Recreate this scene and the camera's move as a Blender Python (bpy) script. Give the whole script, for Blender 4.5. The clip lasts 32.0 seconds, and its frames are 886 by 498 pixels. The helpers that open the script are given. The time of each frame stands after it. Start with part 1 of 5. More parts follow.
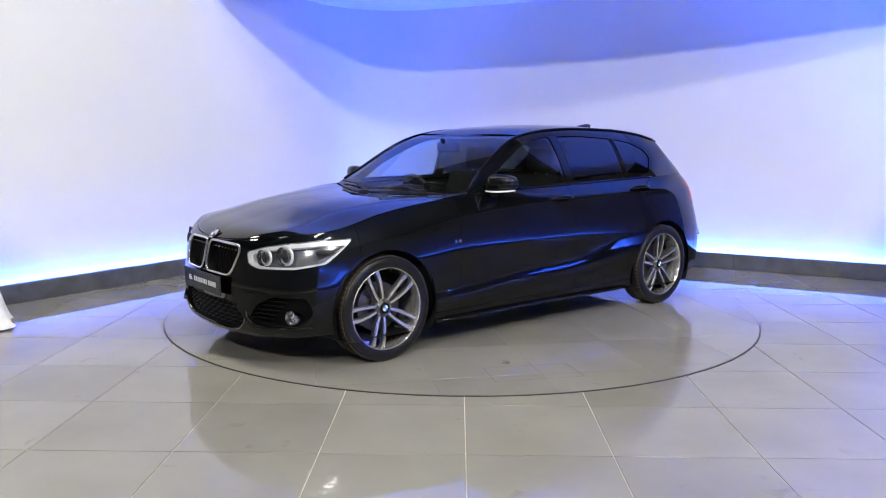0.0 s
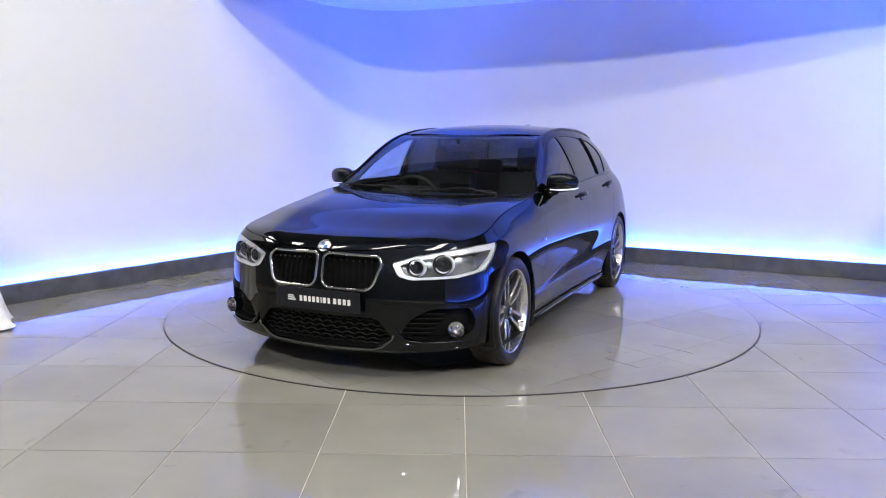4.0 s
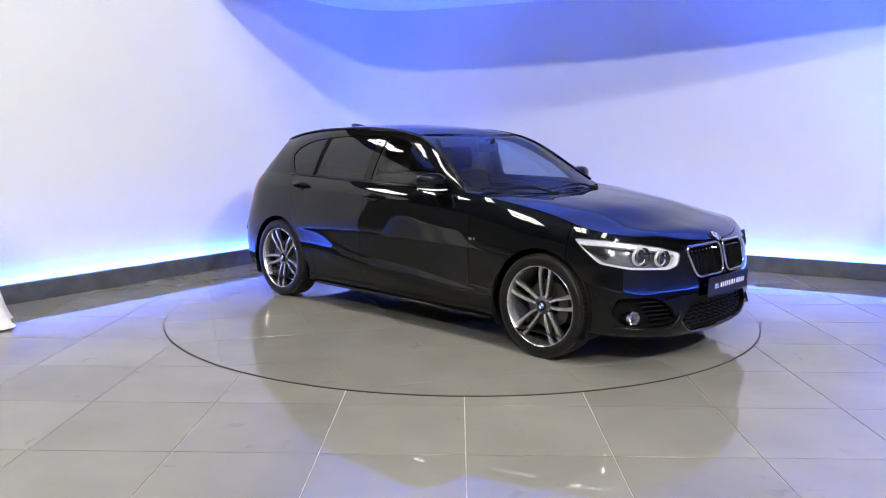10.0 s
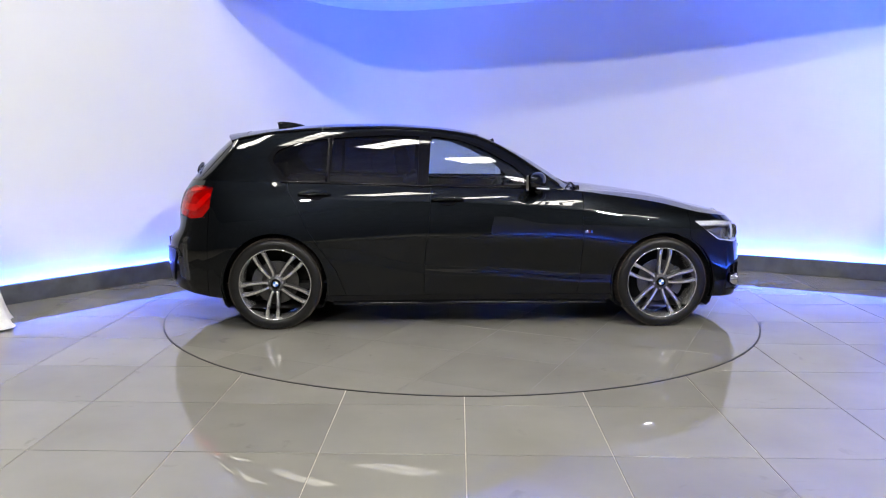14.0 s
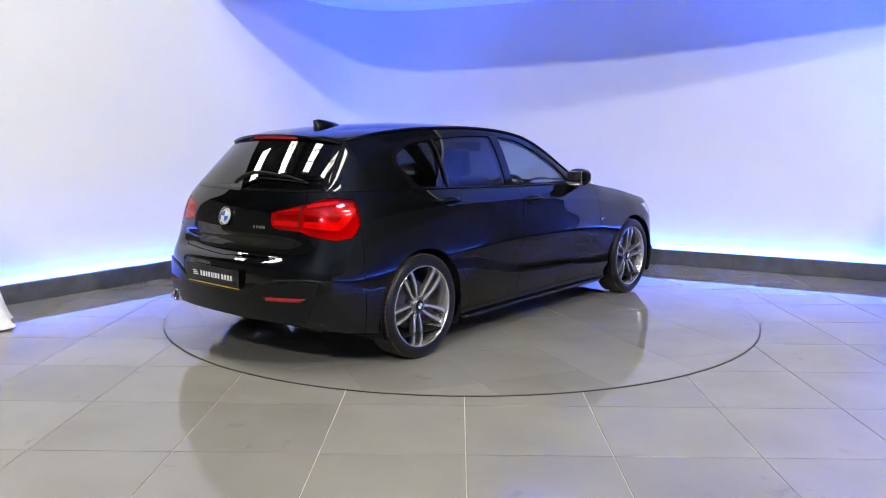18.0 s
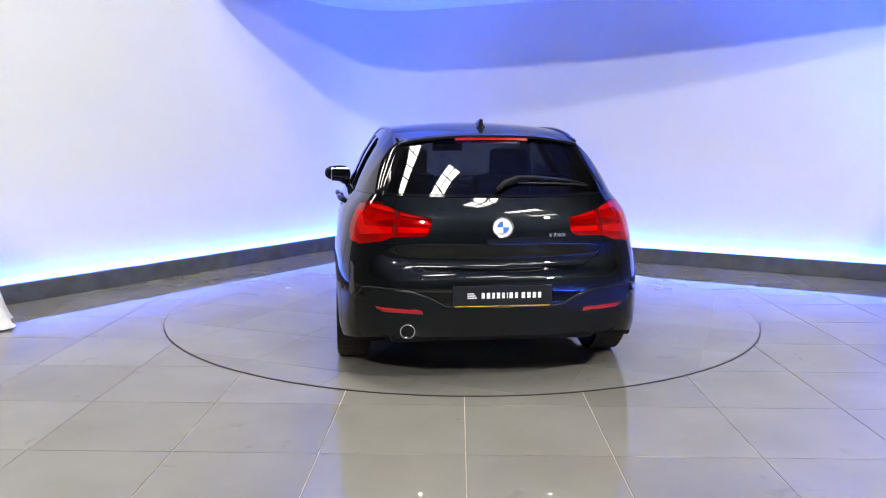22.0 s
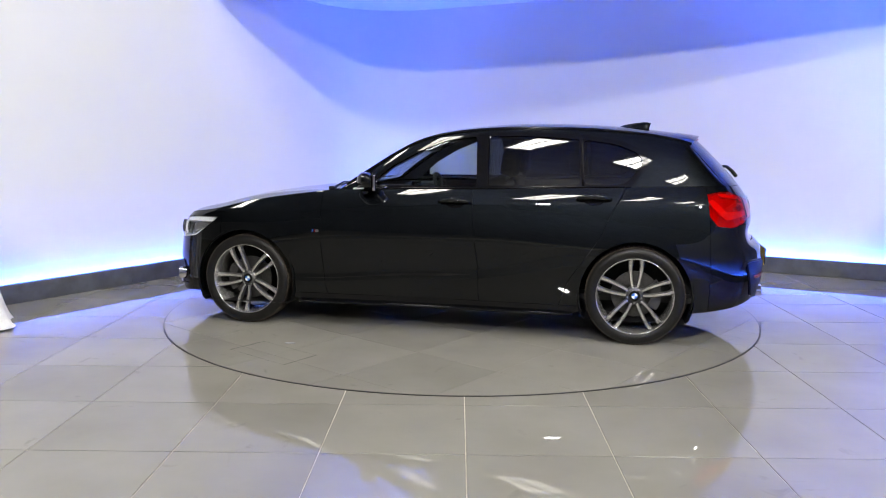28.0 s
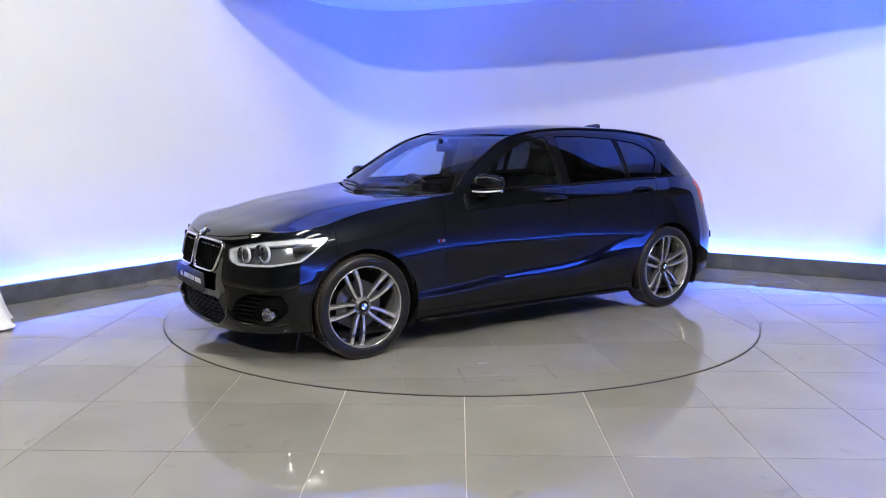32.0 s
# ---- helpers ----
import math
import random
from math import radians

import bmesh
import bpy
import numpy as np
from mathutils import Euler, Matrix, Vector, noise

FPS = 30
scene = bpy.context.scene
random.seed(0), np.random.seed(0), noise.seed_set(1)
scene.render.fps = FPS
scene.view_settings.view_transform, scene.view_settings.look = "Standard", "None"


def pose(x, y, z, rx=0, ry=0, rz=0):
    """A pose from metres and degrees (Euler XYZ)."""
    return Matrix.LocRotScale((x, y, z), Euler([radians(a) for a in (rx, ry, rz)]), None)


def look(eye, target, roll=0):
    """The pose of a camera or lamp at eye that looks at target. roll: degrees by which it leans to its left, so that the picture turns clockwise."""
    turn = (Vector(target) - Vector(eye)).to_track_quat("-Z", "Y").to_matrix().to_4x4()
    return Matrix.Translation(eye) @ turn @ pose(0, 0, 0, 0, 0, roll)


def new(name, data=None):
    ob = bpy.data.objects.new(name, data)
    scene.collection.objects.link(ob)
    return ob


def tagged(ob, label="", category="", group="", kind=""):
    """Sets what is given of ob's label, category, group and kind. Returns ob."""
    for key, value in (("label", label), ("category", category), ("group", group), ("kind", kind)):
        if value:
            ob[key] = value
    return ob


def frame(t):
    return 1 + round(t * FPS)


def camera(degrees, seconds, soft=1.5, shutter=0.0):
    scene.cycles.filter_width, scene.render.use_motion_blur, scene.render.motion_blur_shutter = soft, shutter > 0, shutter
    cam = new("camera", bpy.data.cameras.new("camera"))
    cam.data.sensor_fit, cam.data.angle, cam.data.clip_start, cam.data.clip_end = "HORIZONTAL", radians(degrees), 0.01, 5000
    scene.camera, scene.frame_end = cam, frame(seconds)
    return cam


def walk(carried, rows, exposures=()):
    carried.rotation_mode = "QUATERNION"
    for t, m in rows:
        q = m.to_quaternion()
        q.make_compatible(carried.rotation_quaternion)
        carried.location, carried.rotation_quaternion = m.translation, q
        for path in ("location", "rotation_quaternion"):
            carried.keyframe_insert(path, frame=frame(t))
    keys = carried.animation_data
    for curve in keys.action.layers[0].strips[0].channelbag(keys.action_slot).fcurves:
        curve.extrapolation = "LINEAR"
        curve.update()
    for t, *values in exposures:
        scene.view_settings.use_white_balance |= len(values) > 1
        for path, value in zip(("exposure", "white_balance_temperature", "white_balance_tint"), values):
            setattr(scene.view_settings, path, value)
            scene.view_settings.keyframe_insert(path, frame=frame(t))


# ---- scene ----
# One fixed camera looks down into the corner of a car studio, where a turntable carries a car round.
EYE = Vector((-0.0242, -6.2130, 1.3469))
YAW, PITCH, ROLL = -0.0179, -0.1428, -0.0040
cam = camera(58.05, 32.0, soft=1.05)
VIEW = look(EYE, EYE + Vector((math.sin(YAW) * math.cos(PITCH), math.cos(YAW) * math.cos(PITCH), math.sin(PITCH))), math.degrees(-ROLL))
walk(cam, [(0.0, VIEW), (32.0, VIEW)])

# ---- plan ----
CORNER = Vector((-1.080, 3.852, 0))
DIR_L = Vector((-0.5531, -0.8333, 0)).normalized()     # from the corner along the left wall
DIR_R = Vector((0.8979, -0.4405, 0)).normalized()      # from the corner along the right wall
IN_L = Vector((-DIR_L.y, DIR_L.x, 0))                # into the room
IN_R = Vector((DIR_R.y, -DIR_R.x, 0))
CEIL = 2.80
DISC_R = 2.22
DISC_Z = 0.006
TILE = 0.627
CAR_OFF = (0.0206, 0.0813)
RATE, START = 11.757, -160.616

# ---- world and light ----
world = bpy.data.worlds.new("world")
scene.world = world
world.use_nodes = True
wn = world.node_tree
sky = wn.nodes.new("ShaderNodeTexSky")
sky.sky_type, sky.sun_disc = "NISHITA", False
sky.sun_elevation, sky.sun_rotation = radians(35), radians(160)
wn.links.new(sky.outputs[0], wn.nodes["Background"].inputs[0])
wn.nodes["Background"].inputs[1].default_value = 0.05
scene.view_settings.exposure = 0.0

ROOF_GLOW = 34.0
LED_GLOW = 400.0
FLOOD_GLOW = 1250.0


# ---- materials ----
def mat(name):
    m = bpy.data.materials.new(name)
    m.use_nodes = True
    return m, m.node_tree, m.node_tree.nodes["Principled BSDF"]


def put(b, **kw):
    for k, v in kw.items():
        key = k.replace("_", " ")
        b.inputs[key].default_value = (*v, 1) if isinstance(v, tuple) else v


def grain(t, b, scale, lo, hi, socket="Base Color", coords="Object", detail=6.0, mid=(0.35, 0.65), stretch=None):
    """Noise between two values on a socket."""
    co = t.nodes.new("ShaderNodeTexCoord")
    n = t.nodes.new("ShaderNodeTexNoise")
    n.inputs["Scale"].default_value, n.inputs["Detail"].default_value = scale, detail
    src = co.outputs[coords]
    if stretch:
        mp = t.nodes.new("ShaderNodeMapping")
        mp.inputs["Scale"].default_value = stretch
        t.links.new(src, mp.inputs[0])
        src = mp.outputs[0]
    t.links.new(src, n.inputs["Vector"])
    r = t.nodes.new("ShaderNodeValToRGB")
    r.color_ramp.elements[0].position, r.color_ramp.elements[1].position = mid
    as_rgb = lambda v: (*v, 1) if isinstance(v, tuple) else (v, v, v, 1)
    r.color_ramp.elements[0].color, r.color_ramp.elements[1].color = as_rgb(lo), as_rgb(hi)
    t.links.new(n.outputs[0], r.inputs[0])
    t.links.new(r.outputs[0], b.inputs[socket])
    return n, r


def bump(t, b, scale, strength, distance=0.002, coords="Object"):
    co = t.nodes.new("ShaderNodeTexCoord")
    n = t.nodes.new("ShaderNodeTexNoise")
    n.inputs["Scale"].default_value, n.inputs["Detail"].default_value = scale, 4
    bp = t.nodes.new("ShaderNodeBump")
    bp.inputs["Strength"].default_value, bp.inputs["Distance"].default_value = strength, distance
    t.links.new(co.outputs[coords], n.inputs["Vector"])
    t.links.new(n.outputs[0], bp.inputs["Height"])
    t.links.new(bp.outputs[0], b.inputs["Normal"])


def plain(name, color, rough=0.5, metal=0.0, vary=0.12, scale=30.0, coat=0.0, bumpy=0.0):
    m, t, b = mat(name)
    put(b, Roughness=rough, Metallic=metal, Coat_Weight=coat)
    b.inputs["Coat Roughness"].default_value = 0.04
    lo = tuple(c * (1 - vary) for c in color)
    hi = tuple(min(1, c * (1 + vary)) for c in color)
    grain(t, b, scale, lo, hi)
    if bumpy:
        bump(t, b, scale * 4, bumpy)
    return m


def glow(name, color, strength):
    m, t, b = mat(name)
    put(b, Base_Color=(0.8, 0.8, 0.8), Roughness=0.4, Emission_Color=color, Emission_Strength=strength)
    return m


def glass(name, tint, rough=0.0):
    """A thin pane: tinted light passes straight through, and the face mirrors by Fresnel."""
    m, t, b = mat(name)
    out = t.nodes["Material Output"]
    tr = t.nodes.new("ShaderNodeBsdfTransparent")
    tr.inputs[0].default_value = (*tint, 1)
    gl = t.nodes.new("ShaderNodeBsdfGlossy")
    gl.inputs["Roughness"].default_value = rough
    lw = t.nodes.new("ShaderNodeLayerWeight")
    lw.inputs["Blend"].default_value = 0.5
    pw = t.nodes.new("ShaderNodeMath")
    pw.operation, pw.inputs[1].default_value = "POWER", 4.5
    fr = t.nodes.new("ShaderNodeMath")
    fr.operation, fr.inputs[1].default_value, fr.inputs[2].default_value = "MULTIPLY_ADD", 0.93, 0.07
    t.links.new(lw.outputs["Facing"], pw.inputs[0])
    t.links.new(pw.outputs[0], fr.inputs[0])
    mx = t.nodes.new("ShaderNodeMixShader")
    t.links.new(fr.outputs[0], mx.inputs[0])
    t.links.new(tr.outputs[0], mx.inputs[1])
    t.links.new(gl.outputs[0], mx.inputs[2])
    t.links.new(mx.outputs[0], out.inputs[0])
    return m


def tile_material(name, c0, c1):
    m, t, b = mat(name)
    grain(t, b, 1.7, c0, c1, coords="Object", mid=(0.3, 0.7))
    info = t.nodes.new("ShaderNodeObjectInfo")
    ramp = [n for n in t.nodes if n.type == "VALTORGB"][0]
    hsv = t.nodes.new("ShaderNodeHueSaturation")
    rng = t.nodes.new("ShaderNodeMapRange")
    rng.inputs["To Min"].default_value, rng.inputs["To Max"].default_value = 0.93, 1.07
    t.links.new(info.outputs["Random"], rng.inputs["Value"])
    t.links.new(rng.outputs[0], hsv.inputs["Value"])
    t.links.new(ramp.outputs[0], hsv.inputs["Color"])
    t.links.new(hsv.outputs[0], b.inputs["Base Color"])
    _, rough_ramp = grain(t, b, 9.0, 0.008, 0.03, socket="Roughness", mid=(0.3, 0.75))
    marks = t.nodes.new("ShaderNodeTexNoise")
    marks.inputs["Scale"].default_value, marks.inputs["Detail"].default_value, marks.inputs["Distortion"].default_value = 5.5, 9.0, 1.2
    co = t.nodes.new("ShaderNodeTexCoord")
    t.links.new(co.outputs["Object"], marks.inputs["Vector"])
    mr = t.nodes.new("ShaderNodeMapRange")
    mr.inputs["From Min"].default_value, mr.inputs["From Max"].default_value = 0.66, 0.74
    mr.inputs["To Min"].default_value, mr.inputs["To Max"].default_value = 0.0, 0.22
    t.links.new(marks.outputs[0], mr.inputs["Value"])
    mix = t.nodes.new("ShaderNodeMix")
    mix.data_type = "RGBA"
    mix.inputs["B"].default_value = (0.07, 0.065, 0.06, 1)
    t.links.new(mr.outputs[0], mix.inputs["Factor"])
    t.links.new(hsv.outputs[0], mix.inputs["A"])
    t.links.new(mix.outputs["Result"], b.inputs["Base Color"])
    put(b, IOR=1.52)
    bump(t, b, 3.0, 0.03, 0.003)
    return m


M_WALL = plain("wall_paint", (0.77, 0.78, 0.78), 0.6, vary=0.012, scale=1.5)
M_CEIL = plain("ceiling_paint", (0.77, 0.78, 0.78), 0.6, vary=0.012, scale=1.5)
M_PARTITION = plain("partition_paint", (0.23, 0.23, 0.24), 0.6, vary=0.08, scale=3.0)
M_KERB = plain("kerb_paint", (0.09, 0.095, 0.105), 0.35, vary=0.2, scale=8.0)
M_TILE = tile_material("porcelain_tile", (0.212, 0.205, 0.180), (0.256, 0.249, 0.220))
M_GROUT = plain("grout", (0.50, 0.46, 0.38), 0.8, vary=0.15, scale=9.0)
M_GROUTDARK = plain("grey_grout", (0.17, 0.165, 0.155), 0.7, vary=0.3, scale=6.0)
M_JOINT = plain("dark_joint", (0.01, 0.01, 0.011), 0.6)
M_HALL = plain("hall_wall", (0.42, 0.42, 0.43), 0.8, vary=0.15, scale=2.0)
M_ROOFDARK = plain("hall_roof", (0.15, 0.15, 0.152), 0.8, vary=0.2, scale=2.0)
M_STEEL = plain("painted_steel", (0.2, 0.2, 0.2), 0.5)
M_LED_L = glow("led_strip_left", (0.030, 0.120, 1.0), LED_GLOW * 0.58)
M_LED_R = glow("led_strip_right", (0.030, 0.120, 1.0), LED_GLOW * 0.80)
M_LED_S = glow("led_strip_side", (0.030, 0.120, 1.0), LED_GLOW * 2.2)
M_SKYLIGHT = glow("rooflight_sheet", (1.0, 0.95, 0.86), ROOF_GLOW)
M_FLOOD = glow("flood_lens", (1.0, 0.98, 0.93), FLOOD_GLOW * 1.34)
M_FLOOD_B = glow("flood_lens_second", (1.0, 0.98, 0.93), FLOOD_GLOW * 1.40)
M_CLOTH = plain("white_cloth", (0.8, 0.79, 0.77), 0.9, vary=0.05, scale=40.0, bumpy=0.3)


# ---- mesh helpers ----
def mesh_of(bm, name, material, smooth=False):
    me = bpy.data.meshes.new(name)
    bm.to_mesh(me)
    bm.free()
    for m in (material if isinstance(material, (list, tuple)) else [material]):
        me.materials.append(m)
    if smooth:
        me.shade_smooth()
    return me


def part(name, bm, material, parent, label="", smooth=False):
    ob = new(name, mesh_of(bm, name, material, smooth))
    if parent is not None:
        ob.parent = parent
    if label:
        tagged(ob, label)
    return ob


def thing(name, label, category, group="", kind="", at=None):
    ob = tagged(new(name), label, category, group, kind)
    if at is not None:
        ob.matrix_world = at
    return ob


def add_box(bm, lo, hi, bevel=0.0, m=None):
    sx, sy, sz = (hi[i] - lo[i] for i in range(3))
    c = [(hi[i] + lo[i]) / 2 for i in range(3)]
    g = bmesh.ops.create_cube(bm, size=1)["verts"]
    bmesh.ops.scale(bm, vec=(sx, sy, sz), verts=g)
    bmesh.ops.translate(bm, vec=c, verts=g)
    if bevel:
        es = list({e for v in g for e in v.link_edges})
        g = list({v for v in bmesh.ops.bevel(bm, geom=es, offset=bevel, segments=2, affect="EDGES", profile=0.5)["verts"]} | {v for v in g if v.is_valid})
    if m is not None:
        bmesh.ops.transform(bm, matrix=m, verts=[v for v in g if v.is_valid])
    return g


def box(lo, hi, bevel=0.0, m=None):
    bm = bmesh.new()
    add_box(bm, lo, hi, bevel, m)
    return bm


def along(p, d, inward):
    """A frame whose x runs along d, y into the room and z up, at p."""
    m = Matrix((d, inward, Vector((0, 0, 1)))).transposed().to_4x4()
    m.translation = p
    return m


def prism(poly, z0, z1):
    """An upright prism over a plan polygon."""
    bm = bmesh.new()
    lo = [bm.verts.new((x, y, z0)) for x, y in poly]
    hi = [bm.verts.new((x, y, z1)) for x, y in poly]
    n = len(poly)
    bm.faces.new(hi)
    bm.faces.new(lo[::-1])
    for i in range(n):
        bm.faces.new((lo[i], lo[(i + 1) % n], hi[(i + 1) % n], hi[i]))
    bmesh.ops.recalc_face_normals(bm, faces=bm.faces)
    return bm


def tube(points, radius, seg=10, closed=False):
    """A round tube along points; radius is a number or one per point."""
    bm = bmesh.new()
    pts = [Vector(p) for p in points]
    rings = []
    n = len(pts)
    up = Vector((0, 0, 1))
    for i, p in enumerate(pts):
        a = pts[(i - 1) % n] if closed or i else p
        b = pts[(i + 1) % n] if closed or i < n - 1 else p
        d = (b - a).normalized()
        side = d.cross(up)
        if side.length < 1e-3:
            side = d.cross(Vector((1, 0, 0)))
        side.normalize()
        nrm = side.cross(d)
        r = radius[i] if isinstance(radius, (list, tuple)) else radius
        rings.append([bm.verts.new(p + side * math.cos(2 * math.pi * k / seg) * r + nrm * math.sin(2 * math.pi * k / seg) * r) for k in range(seg)])
    for i in range(n if closed else n - 1):
        r0, r1 = rings[i], rings[(i + 1) % n]
        for k in range(seg):
            bm.faces.new((r0[k], r0[(k + 1) % seg], r1[(k + 1) % seg], r1[k]))
    if not closed:
        bm.faces.new(rings[0][::-1])
        bm.faces.new(rings[-1])
    bmesh.ops.recalc_face_normals(bm, faces=bm.faces)
    return bm


def lathe(rows, n=48, axis="y"):
    """A turned shape from (offset along the axis, radius) rows."""
    bm = bmesh.new()
    rings = []
    for y, r in rows:
        rings.append([bm.verts.new((r * math.cos(2 * math.pi * k / n), y, r * math.sin(2 * math.pi * k / n))) for k in range(n)])
    for a, b in zip(rings, rings[1:]):
        for k in range(n):
            bm.faces.new((a[k], a[(k + 1) % n], b[(k + 1) % n], b[k]))
    bmesh.ops.recalc_face_normals(bm, faces=bm.faces)
    return bm


# ---- the room ----
LEN_L, LEN_R = 4.95, 6.15
W_T = 0.15
COVE_R = 0.90                                        # the walls meet in a rounded corner
half = 0.5 * DIR_L.angle(DIR_R)
COVE_T = COVE_R / math.tan(half)
COVE_C = CORNER + DIR_L * COVE_T + IN_L * COVE_R
COVE_A = math.atan2(-IN_L.y, -IN_L.x)
COVE_SWEEP = -(math.pi - 2 * half)
m_left = along(CORNER, DIR_L, IN_L)
m_right = along(CORNER, DIR_R, IN_R)


def cove_block(o0, o1, z0, z1, n=24):
    """A curved block round the corner, from o0 to o1 in front of the wall's face."""
    bm = bmesh.new()
    rows = []
    for k in range(n + 1):
        a = COVE_A + COVE_SWEEP * k / n
        d = Vector((math.cos(a), math.sin(a), 0))
        p, q = COVE_C + d * (COVE_R - o0), COVE_C + d * (COVE_R - o1)
        rows.append([bm.verts.new((v.x, v.y, z)) for v, z in ((p, z0), (q, z0), (q, z1), (p, z1))])
    for r0, r1 in zip(rows, rows[1:]):
        for k in range(4):
            bm.faces.new((r0[k], r0[(k + 1) % 4], r1[(k + 1) % 4], r1[k])).smooth = k in (1, 3)
    bm.faces.new(rows[0])
    bm.faces.new(rows[-1][::-1])
    bmesh.ops.recalc_face_normals(bm, faces=bm.faces)
    for e in bm.edges:
        e.smooth = all(f.smooth for f in e.link_faces)
    return bm


for nm, m, ln in (("wall_left", m_left, LEN_L), ("wall_right", m_right, LEN_R)):
    wall = part(nm, box((COVE_T, -W_T, -0.02), (ln, 0, CEIL + 0.2), m=m), M_WALL, None)
    tagged(wall, "smooth white painted studio wall washed with blue light", "wall", kind="structure")
tagged(part("wall_corner", cove_block(-W_T, 0, -0.02, CEIL + 0.2, 40), M_WALL, None), "rounded white painted corner between the studio walls", "wall", kind="structure")

# kerb along the foot of both walls, with the light strip over it
KERB_H, KERB_D = 0.155, 0.125
n_seg = 3
for nm, m, ln in (("kerb_left", m_left, LEN_L), ("kerb_right", m_right, LEN_R)):
    ob = tagged(new(nm), "dark grey painted kerb along the wall foot", "kerb", kind="structure")
    step = (ln - COVE_T) / n_seg
    for i in range(n_seg):
        part("kerb_board", box((COVE_T + i * step + 0.0015, KERB_D - 0.06, 0.0), (COVE_T + (i + 1) * step, KERB_D, KERB_H), 0.004, m), M_KERB, ob)
    if nm == "kerb_left":
        part("kerb_board", cove_block(KERB_D - 0.06, KERB_D, 0.0, KERB_H), M_KERB, ob)
for nm, m, ln, led_m in (("led_strip", m_left, LEN_L, M_LED_L), ("led_strip", m_right, LEN_R, M_LED_R)):
    led = thing(nm, "glowing blue light strip in the slot behind the kerb", "light strip", "wall strip lights")
    part("diffuser", box((COVE_T, 0.012, KERB_H - 0.060), (ln, 0.046, KERB_H - 0.050), 0.003, m), led_m, led)
    part("carrier", box((COVE_T, 0.008, 0.0), (ln, 0.050, KERB_H - 0.062), 0, m), M_STEEL, led)
    if m is m_left:
        part("diffuser", cove_block(0.012, 0.046, KERB_H - 0.060, KERB_H - 0.050), led_m, led)
        part("carrier", cove_block(0.008, 0.050, 0.0, KERB_H - 0.062), M_STEEL, led)

# a darker partition carries the kerb and its strip on, past the camera
SIDE_A = CORNER + DIR_R * LEN_R
SIDE_B = Vector((1.9, -9.5, 0))
dir_s = (SIDE_B - SIDE_A).normalized()
m_side = along(SIDE_A, dir_s, Vector((dir_s.y, -dir_s.x, 0)))
len_s = (SIDE_B - SIDE_A).length
tagged(part("wall_side", box((0.01, -W_T, -0.02), (len_s, 0, 1.55), m=m_side), M_PARTITION, None), "low dark grey painted partition wall", "wall", kind="structure")
ob = tagged(new("kerb_side"), "dark grey painted kerb along the wall foot", "kerb", kind="structure")
for i in range(4):
    part("kerb_board", box((len_s * i / 4 + 0.0015, KERB_D - 0.06, 0.0), (len_s * (i + 1) / 4, KERB_D, KERB_H), 0.004, m_side), M_KERB, ob)
led = thing("led_strip", "glowing blue light strip in the slot behind the kerb", "light strip", "wall strip lights")
part("diffuser", box((1.25, 0.012, KERB_H - 0.060), (len_s, 0.046, KERB_H - 0.050), 0.003, m_side), M_LED_S, led)
part("carrier", box((1.25, 0.008, 0.0), (len_s, 0.050, KERB_H - 0.062), 0, m_side), M_STEEL, led)

# ceiling over the back of the studio only; its free edge shades the top of the walls
ceil_poly = [(CORNER.x - 0.02, CORNER.y + 0.05)]
for k in range(25):
    x = -2.72 + (4.75 + 2.72) * k / 24
    ceil_poly.append((x, 0.0592 * x * x - 0.3687 * x + 0.4199))     # the free edge is a shallow bow
ceil_poly.append((5.2, 0.80))
ceiling = part("ceiling", prism(ceil_poly, CEIL, CEIL + 0.035), M_CEIL, None)
tagged(ceiling, "white painted studio ceiling lit blue", "ceiling", kind="structure")

# the hall behind the camera
floor = part("floor", prism([(-14, -22), (14, -22), (14, 8), (-14, 8)], -0.10, -0.004), M_GROUT, None)
tagged(floor, "grey glossy tiled studio floor with thin joints", "floor", kind="structure")
for nm, lo, hi in (("wall_hall_west", (-14.2, -22, 0), (-14, 8, 8)), ("wall_hall_east", (14, -22, 0), (14.2, 8, 8)),
                   ("wall_hall_south", (-14, -22.2, 0), (14, -22, 8)), ("wall_hall_north", (-14, 8, 0), (14, 8.2, 8))):
    tagged(part(nm, box(lo, hi), M_HALL, None), "plain hall wall", "wall", kind="structure")
ROOF_Z = 6.6
roof = part("ceiling_hall", box((-14, -22, ROOF_Z), (14, 8, ROOF_Z + 0.2)), M_ROOFDARK, None)
tagged(roof, "dark hall roof with rooflights", "ceiling", kind="structure")
ROOF_TURN, ROOF_PITCH = 52.0, 2.1                    # the rooflights stand askew to the studio, in one row
for i in range(-4, 4):
    rt = radians(ROOF_TURN)
    rl = thing("rooflight", "long bright rooflight with glazing bars in the hall roof", "rooflight", "hall rooflights",
               at=pose(-0.50 + i * ROOF_PITCH * math.sin(rt), -3.05 - i * ROOF_PITCH * math.cos(rt), ROOF_Z - 0.03, 0, 0, ROOF_TURN))
    part("glazing", box((-0.60, -0.27, 0), (0.90, 0.27, 0.02)), M_SKYLIGHT, rl)
    for k in range(-1, 2):
        part("bar", box((k * 0.375 + 0.134, -0.29, -0.03), (k * 0.375 + 0.166, 0.29, 0)), M_STEEL, rl)
    part("bar", box((-0.62, -0.018, -0.036), (0.92, 0.018, -0.006)), M_STEEL, rl)

